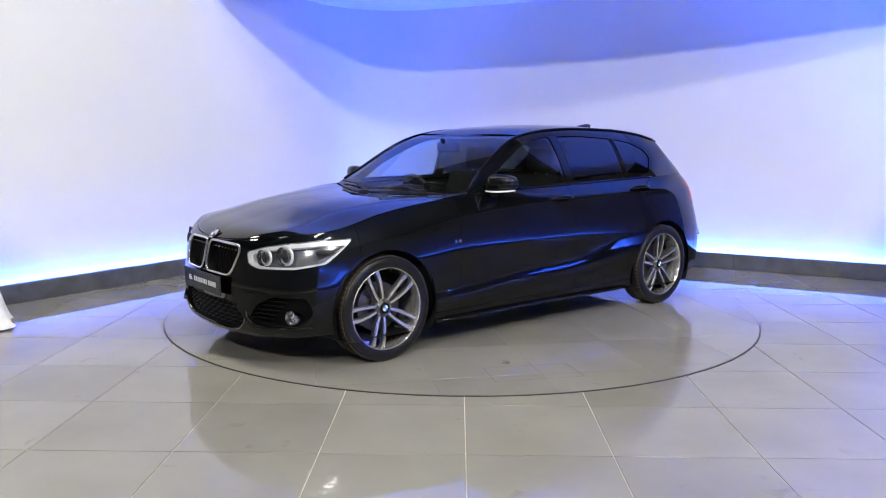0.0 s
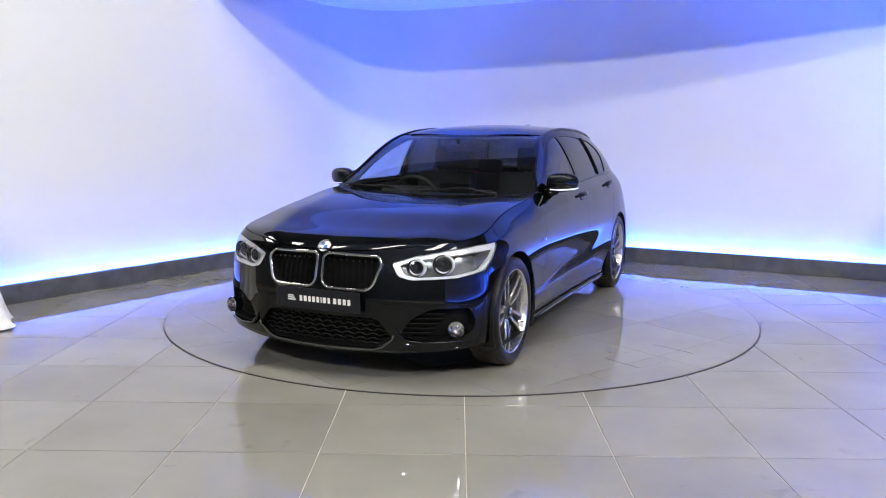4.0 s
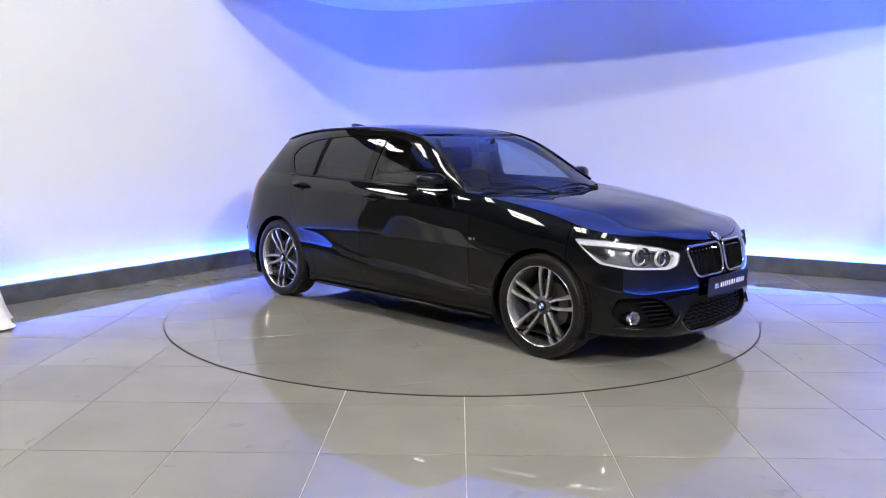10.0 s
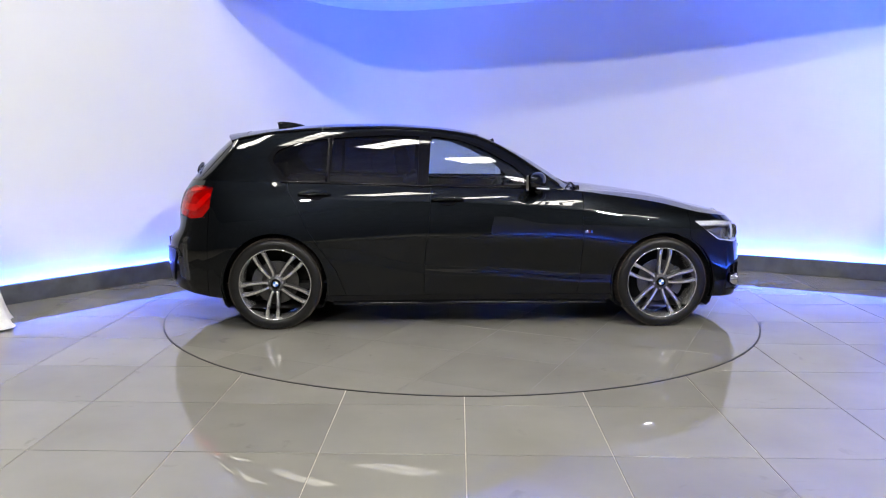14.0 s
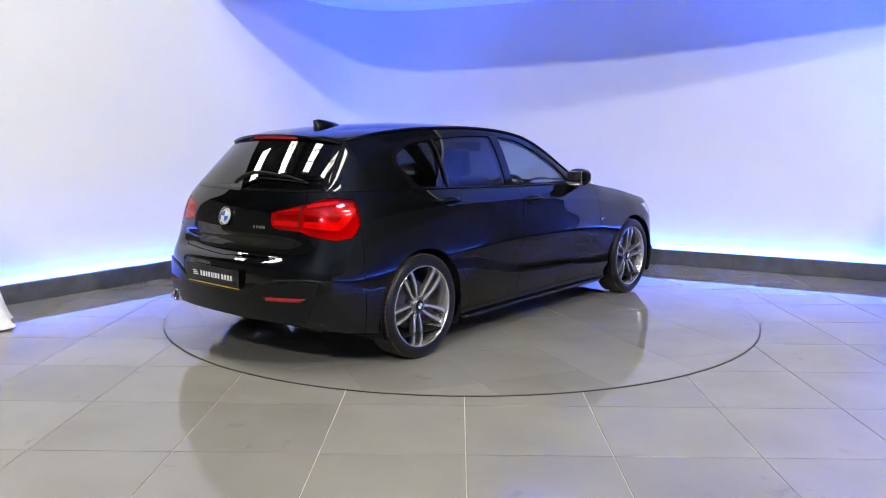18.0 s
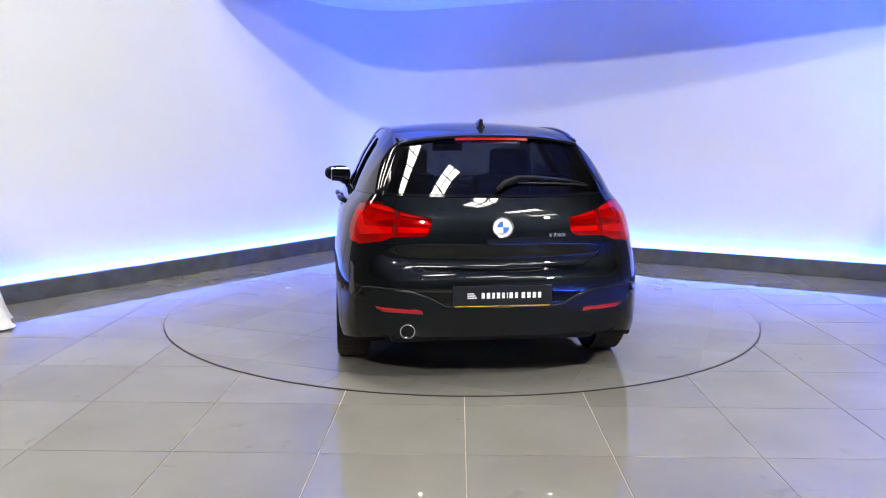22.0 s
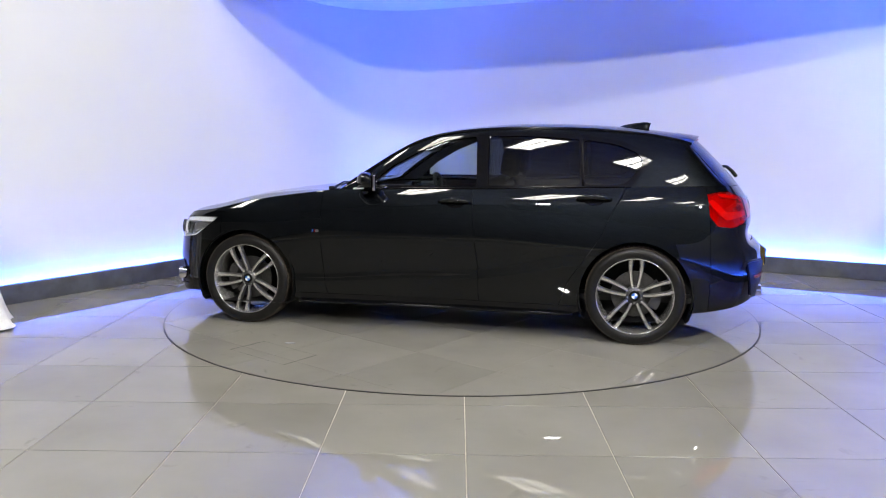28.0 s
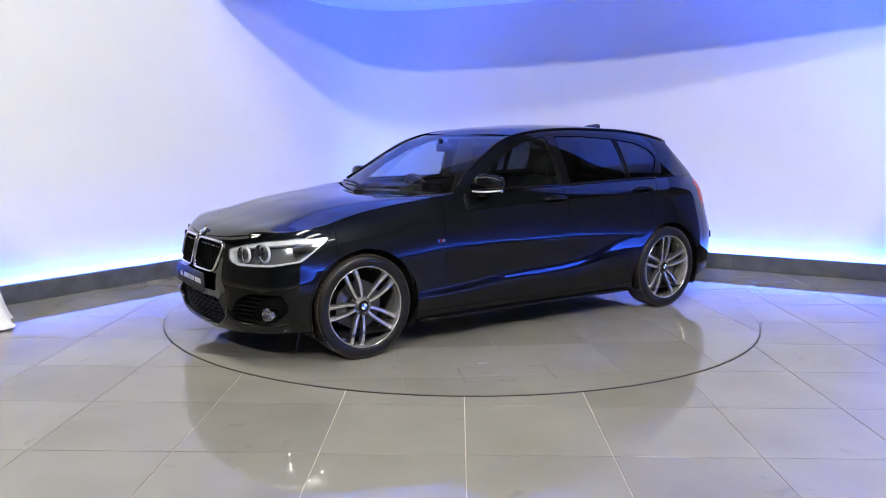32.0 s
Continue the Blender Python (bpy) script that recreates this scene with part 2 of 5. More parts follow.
# two flood lamps hung from the hall roof behind the camera
for eye, aim in (((4.6, -7.3, 5.7), (-7.0, -1.0, 1.0)), ((-2.0, -9.73, 5.51), (7.0, -0.5, 1.0))):
    lamp = thing("flood_lamp", "round flood lamp hung from the hall roof on a rod", "flood lamp", "hall flood lamps", at=look(eye, aim))
    bm = lathe([(0.0, 0.0), (0.0, 0.178)], 40)
    bmesh.ops.rotate(bm, matrix=Matrix.Rotation(radians(90), 3, "X"), verts=bm.verts)
    part("lens", bm, M_FLOOD if eye[0] > 0 else M_FLOOD_B, lamp, "bright white round lens")
    bm = lathe([(-0.004, 0.182), (-0.02, 0.19), (0.02, 0.195), (-0.12, 0.15), (-0.22, 0.07), (-0.22, 0.0)], 40)
    bmesh.ops.rotate(bm, matrix=Matrix.Rotation(radians(-90), 3, "X"), verts=bm.verts)
    part("housing", bm, M_STEEL, lamp)
    rod = part("rod", tube([(eye[0], eye[1], eye[2] + 0.15), (eye[0], eye[1], ROOF_Z)], 0.012, 8), M_STEEL, None)
    rod.parent = lamp
    rod.matrix_parent_inverse = lamp.matrix_world.inverted()


def clip_disc(poly, r, n=160):
    """A convex plan polygon cut by a disc of radius r about the origin."""
    for k in range(n):
        a = 2 * math.pi * (k + 0.5) / n
        nx, ny, d = math.cos(a), math.sin(a), r * math.cos(math.pi / n)
        out = []
        for i, p in enumerate(poly):
            q = poly[(i + 1) % len(poly)]
            sp, sq = p[0] * nx + p[1] * ny - d, q[0] * nx + q[1] * ny - d
            if sp <= 0:
                out.append(p)
            if (sp < 0) != (sq < 0) and abs(sp - sq) > 1e-12:
                f = sp / (sp - sq)
                out.append((p[0] + (q[0] - p[0]) * f, p[1] + (q[1] - p[1]) * f))
        poly = out
        if len(poly) < 3:
            return []
    return poly


def slab(poly, z0, z1, ch=0.0005):
    """A tile over a convex plan polygon, with a small chamfer."""
    bm = bmesh.new()
    cx = sum(p[0] for p in poly) / len(poly)
    cy = sum(p[1] for p in poly) / len(poly)
    lo = [bm.verts.new((x, y, z0)) for x, y in poly]
    mi = [bm.verts.new((x, y, z1 - ch)) for x, y in poly]
    hi = []
    for x, y in poly:
        d = math.hypot(x - cx, y - cy) or 1
        hi.append(bm.verts.new((x - (x - cx) / d * ch * 1.4, y - (y - cy) / d * ch * 1.4, z1)))
    n = len(poly)
    bm.faces.new(hi)
    for a, b in ((lo, mi), (mi, hi)):
        for i in range(n):
            bm.faces.new((a[i], a[(i + 1) % n], b[(i + 1) % n], b[i]))
    bmesh.ops.recalc_face_normals(bm, faces=bm.faces)
    return bm


# ---- the car: smooth surfaces ----
def smooth_curve(xs, ys):
    """A monotone-friendly cubic through points; xs rising."""
    xs, ys = np.array(xs, float), np.array(ys, float)
    h = np.diff(xs)
    d = np.diff(ys) / h
    m = np.zeros_like(ys)
    m[1:-1] = np.where(d[:-1] * d[1:] > 0, 3 * (h[:-1] + h[1:]) / ((2 * h[1:] + h[:-1]) / np.where(d[:-1] == 0, 1e-9, d[:-1]) + (h[1:] + 2 * h[:-1]) / np.where(d[1:] == 0, 1e-9, d[1:])), 0)
    m[0], m[-1] = d[0], d[-1]

    def f(x):
        x = np.clip(np.asarray(x, float), xs[0], xs[-1])
        i = np.clip(np.searchsorted(xs, x) - 1, 0, len(h) - 1)
        t = (x - xs[i]) / h[i]
        return ((2 * t**3 - 3 * t**2 + 1) * ys[i] + (t**3 - 2 * t**2 + t) * h[i] * m[i] + (3 * t**2 - 2 * t**3) * ys[i + 1] + (t**3 - t**2) * h[i] * m[i + 1])
    return f


# plan outline at the widest height, from the nose round the left side to the tail
OUT = [(2.106, 0), (2.096, 0.2), (2.060, 0.4), (1.988, 0.60), (1.902, 0.745), (1.815, 0.812), (1.69, 0.850), (1.52, 0.868), (1.345, 0.878), (0.9, 0.872), (0.3, 0.868), (-0.3, 0.872), (-0.9, 0.880),
       (-1.345, 0.885), (-1.66, 0.868), (-1.89, 0.815), (-2.04, 0.71), (-2.135, 0.53), (-2.188, 0.27), (-2.203, 0)]
_a = np.array(OUT)
_k = np.concatenate([[0], np.cumsum(np.hypot(*np.diff(_a, axis=0).T))])
# mirrored ends keep the outline square to the centre line at nose and tail
_kk = np.concatenate([[-_k[1]], _k, [2 * _k[-1] - _k[-2]]])
OX0 = smooth_curve(_kk, np.concatenate([[_a[1, 0]], _a[:, 0], [_a[-2, 0]]]))
OY0 = smooth_curve(_kk, np.concatenate([[-_a[1, 1]], _a[:, 1], [-_a[-2, 1]]]))
UMAX = float(_k[-1])


def soften(table, step, sigma, odd=False):
    """A Gaussian along the last axis; the ends go on as a mirror image (odd: with its sign turned)."""
    n = int(math.ceil(3 * sigma / step))
    k = np.exp(-0.5 * (np.arange(-n, n + 1) * step / sigma) ** 2)
    k /= k.sum()
    t = np.atleast_2d(table)
    lo, hi = t[:, n:0:-1], t[:, -2:-n - 2:-1]
    if odd:
        lo, hi = 2 * t[:, :1] - lo, 2 * t[:, -1:] - hi
    full = np.concatenate([lo, t, hi], 1)
    out = np.array([np.convolve(r, k, "valid") for r in full])
    return out.reshape(np.shape(table))


def cubic(table, a):
    """Catmull-Rom reading of a table's last axis at fractional places."""
    n = table.shape[-1]
    i = np.clip(np.floor(a).astype(int), 0, n - 2)
    f = a - i
    g = lambda k: table[..., np.clip(i + k, 0, n - 1)]
    p0, p1, p2, p3 = g(-1), g(0), g(1), g(2)
    return p1 + 0.5 * f * (p2 - p0 + f * (2 * p0 - 5 * p1 + 4 * p2 - p3 + f * (3 * (p1 - p2) + p3 - p0)))


_us = np.linspace(0, UMAX, 1201)
_STEP = UMAX / 1200
_ox = soften(OX0(_us), _STEP, 0.045)
_oy = soften(OY0(_us), _STEP, 0.045, odd=True)


def OX(u):
    u = np.abs(np.asarray(u, float))
    u = np.where(u > UMAX, 2 * UMAX - u, u)
    return cubic(_ox, u / _STEP)


def OY(u):
    u = np.asarray(u, float)
    s = np.where(u < 0, -1.0, 1.0) * np.where(np.abs(u) > UMAX, -1.0, 1.0)
    u = np.abs(u)
    u = np.where(u > UMAX, 2 * UMAX - u, u)
    return s * cubic(_oy, u / _STEP)


def ux(x):
    return float(np.interp(-x, -_ox, _us))


def uf(y):
    i = int(np.argmax(_ox < 1.345))
    return float(np.interp(y, _oy[:i], _us[:i]))


def ur(y):
    i = int(np.argmax(_ox < -1.345))
    return float(np.interp(-y, -_oy[i:], _us[i:]))


# inset from the outline by height, at stations round the car
PROFILES = [
    (0.0, [(0.10, 0.10), (0.17, 0.045), (0.22, 0.012), (0.32, 0.0), (0.45, 0.0), (0.55, 0.012), (0.65, 0.03), (0.71, 0.055), (0.78, 0.14), (0.90, 0.34), (1.05, 0.7)]),
    (uf(0.35), [(0.10, 0.10), (0.17, 0.045), (0.22, 0.012), (0.32, 0.0), (0.45, 0.0), (0.55, 0.012), (0.65, 0.035), (0.71, 0.065), (0.78, 0.15), (0.90, 0.34), (1.05, 0.7)]),
    (uf(0.72), [(0.10, 0.09), (0.17, 0.03), (0.22, 0.01), (0.32, 0.0), (0.45, 0.004), (0.55, 0.014), (0.65, 0.026), (0.71, 0.046), (0.78, 0.105), (0.90, 0.30), (1.05, 0.6)]),
    (ux(1.66), [(0.10, 0.06), (0.17, 0.03), (0.22, 0.012), (0.32, 0.0), (0.45, 0.0), (0.55, 0.004), (0.65, 0.010), (0.71, 0.024), (0.78, 0.065), (0.90, 0.22), (1.05, 0.5)]),
    (ux(1.345), [(0.10, 0.06), (0.17, 0.03), (0.22, 0.014), (0.32, 0.0), (0.45, 0.0), (0.55, 0.0), (0.65, 0.006), (0.71, 0.013), (0.78, 0.038), (0.90, 0.16), (1.05, 0.4)]),
    (ux(0.85), [(0.10, 0.12), (0.17, 0.07), (0.22, 0.055), (0.32, 0.060), (0.45, 0.045), (0.55, 0.020), (0.65, 0.002), (0.71, 0.004), (0.78, 0.018), (0.90, 0.062), (1.05, 0.20)]),
    (ux(0.2), [(0.10, 0.12), (0.17, 0.076), (0.22, 0.066), (0.32, 0.082), (0.45, 0.066), (0.55, 0.034), (0.65, 0.006), (0.71, 0.0), (0.78, 0.008), (0.90, 0.036), (1.05, 0.16)]),
    (ux(-0.6), [(0.10, 0.12), (0.17, 0.074), (0.22, 0.063), (0.32, 0.078), (0.45, 0.062), (0.55, 0.030), (0.65, 0.005), (0.71, 0.004), (0.78, 0.012), (0.90, 0.038), (1.05, 0.16)]),
    (ux(-1.0), [(0.10, 0.10), (0.17, 0.055), (0.22, 0.036), (0.32, 0.042), (0.45, 0.030), (0.55, 0.012), (0.65, 0.004), (0.71, 0.008), (0.78, 0.018), (0.90, 0.045), (1.05, 0.16)]),
    (ux(-1.345), [(0.10, 0.06), (0.17, 0.03), (0.22, 0.014), (0.32, 0.0), (0.45, 0.0), (0.55, 0.0), (0.65, 0.005), (0.71, 0.012), (0.78, 0.024), (0.90, 0.055), (1.05, 0.16)]),
    (ux(-1.75), [(0.10, 0.07), (0.17, 0.035), (0.22, 0.016), (0.32, 0.0), (0.45, 0.0), (0.55, 0.002), (0.65, 0.012), (0.71, 0.022), (0.78, 0.036), (0.90, 0.068), (1.05, 0.18)]),
    (ur(0.70), [(0.10, 0.12), (0.17, 0.07), (0.22, 0.04), (0.32, 0.01), (0.45, 0.0), (0.55, 0.002), (0.65, 0.030), (0.71, 0.050), (0.78, 0.066), (0.90, 0.10), (1.05, 0.20)]),
    (ur(0.40), [(0.10, 0.16), (0.17, 0.10), (0.22, 0.06), (0.32, 0.02), (0.45, 0.0), (0.55, 0.003), (0.61, 0.012), (0.643, 0.055), (0.66, 0.086), (0.71, 0.097), (0.765, 0.079), (0.81, 0.083), (0.90, 0.105), (1.05, 0.20)]),
    (UMAX, [(0.10, 0.16), (0.17, 0.10), (0.22, 0.06), (0.32, 0.02), (0.45, 0.0), (0.55, 0.003), (0.61, 0.012), (0.643, 0.055), (0.66, 0.086), (0.71, 0.097), (0.765, 0.079), (0.81, 0.083), (0.90, 0.105), (1.05, 0.20)]),
]
# the doors: crest line, hollow and lower crease run up towards the rear arch
CREST = smooth_curve([-1.05, -0.75, -0.2, 0.3, 0.7, 1.0], [0.595, 0.63, 0.64, 0.64, 0.622, 0.60])
HOLLOW = smooth_curve([-1.05, -0.71, -0.27, 0.29, 0.50, 0.64, 0.75, 0.90, 1.0], [0.37, 0.38, 0.42, 0.445, 0.485, 0.525, 0.56, 0.58, 0.585])
CREASE = smooth_curve([-1.05, -0.71, -0.27, 0.29, 0.61, 0.96], [0.31, 0.32, 0.36, 0.385, 0.43, 0.50])
DEEP = smooth_curve([-1.05, -0.71, -0.27, 0.29, 0.50, 0.64, 0.78, 1.0], [0.024, 0.030, 0.031, 0.026, 0.018, 0.011, 0.005, 0.003])
LOW = smooth_curve([-1.05, -0.8, 0.0, 0.6, 1.0], [0.042, 0.046, 0.050, 0.046, 0.038])


def door_profile(x, upper):
    c, h, k, d, low = (float(f(-x)) for f in (CREST, HOLLOW, CREASE, DEEP, LOW))
    return [(0.10, low + 0.045), (0.17, low + 0.01), (0.235, low), (k, d - 0.0035 * min(1.0, d / 0.03)), (h, d), (0.5 * (c + h), 0.48 * d + 0.0006), (c, 0.0)] + [(z, max(i, 0.003 + 0.004 * (z - 0.71))) for z, i in upper]


_side = [(x, [p for p in prof if p[0] > 0.70]) for x, (_, prof) in zip((1.345, 0.85, 0.2, -0.6, -1.0, -1.345), PROFILES[4:10])]
_stations = []
for k in range(21):
    x = 1.0 - 0.1 * k
    up = []
    for j in range(4):
        up.append((_side[0][1][j][0], float(np.interp(-x, [-q[0] for q in _side], [q[1][j][1] for q in _side]))))
    _stations.append((ux(x), door_profile(x, up)))
PROFILES = PROFILES[:5] + _stations + PROFILES[9:]
_pu = [u for u, _ in PROFILES]
_zg = np.linspace(0.1, 1.05, 191)
_tab = np.array([smooth_curve([z for z, _ in p], [i for _, i in p])(_zg) for _, p in PROFILES])
_tab = soften(_tab, 0.005, 0.012, odd=True)
_ug = np.linspace(0, UMAX, 600)
INSET = np.array([smooth_curve(_pu, _tab[:, k])(_ug) for k in range(191)])      # rows: height, columns: way round
INSET = soften(INSET, UMAX / 599, 0.055)
# shoulder crease through the door handles
_xg = OX(_ug)
_cz = smooth_curve([-1.1, -0.88, -0.75, -0.38, 0.0, 0.31, 1.2, 1.7], [0.79, 0.812, 0.832, 0.862, 0.882, 0.892, 0.918, 0.93])(-_xg)
_ca = 0.0100 * smooth_curve([-1.2, -0.95, -0.6, 0.3, 1.2, 1.65], [0.0, 0.7, 1.0, 0.8, 0.4, 0.0])(-_xg) * (np.abs(_xg) < 1.66)
_dz = _zg[:, None] - _cz[None, :]
_ridge = _ca[None, :] * np.exp(-np.where(_dz < 0, -_dz / 0.04, _dz / 0.045))
INSET = INSET - soften(_ridge.T.copy(), 0.005, 0.005).T


def inset(u, z):
    a = np.clip(np.asarray(u, float) / UMAX * 599, 0, 599)
    b = np.clip((np.asarray(z, float) - 0.1) / 0.005, 0, 190)
    j = np.clip(np.floor(b).astype(int), 0, 189)
    f = b - j
    n = 599
    i = np.clip(np.floor(a).astype(int), 0, n - 1)
    g = a - i

    def row(k):
        r = np.clip(j + k, 0, 190)
        p0, p1, p2, p3 = (INSET[r, np.clip(i + d, 0, n)] for d in (-1, 0, 1, 2))
        return p1 + 0.5 * g * (p2 - p0 + g * (2 * p0 - 5 * p1 + 4 * p2 - p3 + g * (3 * (p1 - p2) + p3 - p0)))
    p0, p1, p2, p3 = row(-1), row(0), row(1), row(2)
    return p1 + 0.5 * f * (p2 - p0 + f * (2 * p0 - 5 * p1 + 4 * p2 - p3 + f * (3 * (p1 - p2) + p3 - p0)))


def tub(u, z):
    """The lower body: way round u (negative on the right side) and height z."""
    u, z = np.asarray(u, float), np.asarray(z, float)
    s = np.where(u < 0, -1.0, 1.0)
    over = np.abs(u) > UMAX
    s = np.where(over, -s, s)
    w = np.abs(u)
    w = np.where(over, 2 * UMAX - w, w)
    e = 0.004
    tx, ty = OX(w + e) - OX(w - e), OY(w + e) - OY(w - e)
    ln = np.hypot(tx, ty)
    d = inset(w, z)
    return np.stack([OX(w) - d * ty / ln, s * (OY(w) + d * tx / ln), z], -1)


# top edge of the lower body (bonnet line, then window line), and its bottom edge
ZT = smooth_curve([0, uf(0.3), uf(0.5), uf(0.68), ux(1.66), ux(1.345), ux(1.0), ux(0.66), ux(0.3), ux(-0.3), ux(-1.0), ux(-1.5), ux(-1.85), ur(0.5), UMAX],
                  [0.715, 0.725, 0.745, 0.765, 0.80, 0.868, 0.922, 0.962, 0.975, 0.985, 1.005, 1.015, 1.02, 1.015, 1.01])
ZB = smooth_curve([0, uf(0.4), uf(0.7), ux(1.6), ux(1.0), ux(0.9), ux(-0.9), ux(-1.02), ux(-1.68), ux(-1.9), ur(0.5), UMAX],
                  [0.165, 0.175, 0.20, 0.215, 0.20, 0.175, 0.175, 0.20, 0.22, 0.245, 0.30, 0.305])


def top_edge(u):
    return tub(u, ZT(np.abs(np.where(np.abs(u) > UMAX, 2 * UMAX - np.abs(u), u))))


# roof rail from the foot of the windscreen pillar to the foot of the rear window
RAIL = [(0.66, 0.0, 0.962), (0.50, 0.692, 1.075), (0.30, 0.640, 1.205), (0.15, 0.603, 1.285), (0.0, 0.577, 1.333), (-0.3, 0.556, 1.372), (-0.6, 0.548, 1.384), (-1.0, 0.540, 1.376), (-1.4, 0.525, 1.342),
        (-1.55, 0.515, 1.316), (-1.65, 0.508, 1.297)]
_t0 = top_edge(np.array([ux(0.66)]))[0]
U_REAR = ur(0.742)
_t1 = top_edge(np.array([U_REAR]))[0]
X_A, X_C = float(_t0[0]), float(_t1[0])
RAIL[0] = tuple(_t0)
_rx = [-r[0] for r in RAIL]
RAIL_Y0, RAIL_Z0 = smooth_curve(_rx, [r[1] for r in RAIL]), smooth_curve(_rx, [r[2] for r in RAIL])
X_S = RAIL[-1][0]


def rail_y(x):
    k = np.clip((X_S - x) / (X_S - X_C), 0, 1)
    return np.where(x < X_S, RAIL[-1][1] + k * (_t1[1] - RAIL[-1][1]), RAIL_Y0(-x))


def rail_z(x):
    k = np.clip((X_S - x) / (X_S - X_C), 0, 1)
    return np.where(x < X_S, RAIL[-1][2] + k * (_t1[2] - RAIL[-1][2]), RAIL_Z0(-x))


_es = top_edge(np.linspace(0, UMAX, 1500))
_eo = np.argsort(_es[:, 0])


def edge_at(x):
    return np.interp(x, _es[_eo, 0], _es[_eo, 1]), np.interp(x, _es[_eo, 0], _es[_eo, 2])


def cabin(x, z):
    """The cabin side as a sheet over the side view."""
    x, z = np.asarray(x, float), np.asarray(z, float)
    ye, ze = edge_at(x)
    yr, zr = rail_y(x), rail_z(x)
    q = np.clip((z - ze) / np.maximum(zr - ze, 1e-4), -0.2, 1.2)
    h = 0.63 * q + 0.25 * q * np.abs(q) + 0.12 * np.sign(q) * np.abs(q) ** 5
    return np.stack([x, ye + (yr - ye) * h, z], -1)


CENTRE_Z = smooth_curve([-0.20, 0.1, 0.30, 0.55, 0.8, 1.0, 1.24, 1.48, 1.73, 1.90], [1.315, 1.385, 1.405, 1.419, 1.420, 1.413, 1.398, 1.374, 1.340, 1.314])
X_F, X_FC, X_RC = 0.0, 0.12, -1.71


def roof_sheet(q, t):
    q, t = np.asarray(q, float), np.asarray(t, float)
    xs = X_F + (X_S - X_F) * t
    x = xs + (1 - q * q) * ((X_FC - X_F) * (1 - t) + (X_RC - X_S) * t)
    zs = rail_z(xs)
    return np.stack([x, q * rail_y(xs), zs + (CENTRE_Z(-x) - zs) * (1 - np.abs(q) ** 2.3)], -1)


COWL = np.array([0.84, 0.0, 0.925])


def screen_sheet(q, t):
    q, t = np.asarray(q, float), np.asarray(t, float)
    xs = X_A + (X_F - X_A) * t
    c = roof_sheet(np.zeros(1), np.zeros(1))[0]
    k = 1 - q * q
    bow = 0.025 * np.sin(np.pi * t) * k
    return np.stack([xs + (COWL[0] + (c[0] - COWL[0]) * t - xs) * k + bow * 0.6, q * rail_y(xs), rail_z(xs) + (COWL[2] + (c[2] - COWL[2]) * t - rail_z(xs)) * k + bow], -1)


U_FC = uf(0.60)


def bonnet_sheet(q, t):
    q, t = np.asarray(q, float), np.asarray(t, float)
    front = top_edge(q * U_FC)
    rear = screen_sheet(q, np.zeros_like(q)) 
    side = top_edge(U_FC + (ux(0.66) - U_FC) * t)
    c0, c1 = top_edge(np.array([U_FC]))[0], top_edge(np.array([ux(0.66)]))[0]
    t1 = t[..., None]
    p = (1 - t1) * front + t1 * rear
    dx = side[..., 0] - ((1 - t) * c0[0] + t * c1[0])
    dy = side[..., 1] - ((1 - t) * c0[1] + t * c1[1])
    dz = side[..., 2] - ((1 - t) * c0[2] + t * c1[2])
    aq = np.abs(q)
    ridge = 0.0055 * np.exp(-((aq - 0.62 - 0.16 * t) / 0.15) ** 2) * (4 * t * (1 - t)) ** 0.8
    crown = 0.052 * (1 - aq ** 2.4) * (4 * t * (1 - t)) ** 0.75
    return np.stack([p[..., 0] + dx, p[..., 1] + dy * q, p[..., 2] + dz + crown + ridge], -1)


def tail_sheet(q, t):
    q, t = np.asarray(q, float), np.asarray(t, float)
    low = top_edge(UMAX - (UMAX - U_REAR) * q)
    high = roof_sheet(q, np.ones_like(q))
    t1 = t[..., None]
    p = low * (1 - t1) + high * t1
    p[..., 0] -= 0.010 * np.sin(np.pi * t) * (1 - 0.5 * q * q)
    return p


# ---- cutting panels out of the surfaces ----
def sheet_grid(us, vs, vmap=None):
    """A flat grid; vmap(u, k) gives the height of row k (0 to 1) at u."""
    bm = bmesh.new()
    rows = []
    for u in us:
        rows.append([bm.verts.new((u, float(vmap(u, v)) if vmap else v, 0)) for v in vs])
    for i in range(len(us) - 1):
        for j in range(len(vs) - 1):
            bm.faces.new((rows[i][j], rows[i + 1][j], rows[i + 1][j + 1], rows[i][j + 1]))
    return bm


def score(bm, poly, closed=True, margin=0.004):
    """Cuts the flat grid along a line of points."""
    n = len(poly)
    for i in range(n if closed else n - 1):
        p, q = Vector((*poly[i], 0)), Vector((*poly[(i + 1) % n], 0))
        d = q - p
        if d.length < 1e-6:
            continue
        x0, x1 = min(p.x, q.x) - margin, max(p.x, q.x) + margin
        y0, y1 = min(p.y, q.y) - margin, max(p.y, q.y) + margin
        vs_in = {v for v in bm.verts if x0 - 0.07 < v.co.x < x1 + 0.07 and y0 - 0.07 < v.co.y < y1 + 0.07}
        fs = []
        for f in {f for v in vs_in for f in v.link_faces}:
            c = [v.co for v in f.verts]
            if max(v.x for v in c) >= x0 and min(v.x for v in c) <= x1 and max(v.y for v in c) >= y0 and min(v.y for v in c) <= y1:
                fs.append(f)
        if not fs:
            continue
        fs.sort(key=lambda f: f.calc_center_median()[:])
        es = list(dict.fromkeys(e for f in fs for e in f.edges))
        vs = list(dict.fromkeys(v for f in fs for v in f.verts))
        bmesh.ops.bisect_plane(bm, geom=fs + es + vs, dist=2e-5, plane_co=p, plane_no=Vector((-d.y, d.x, 0)))


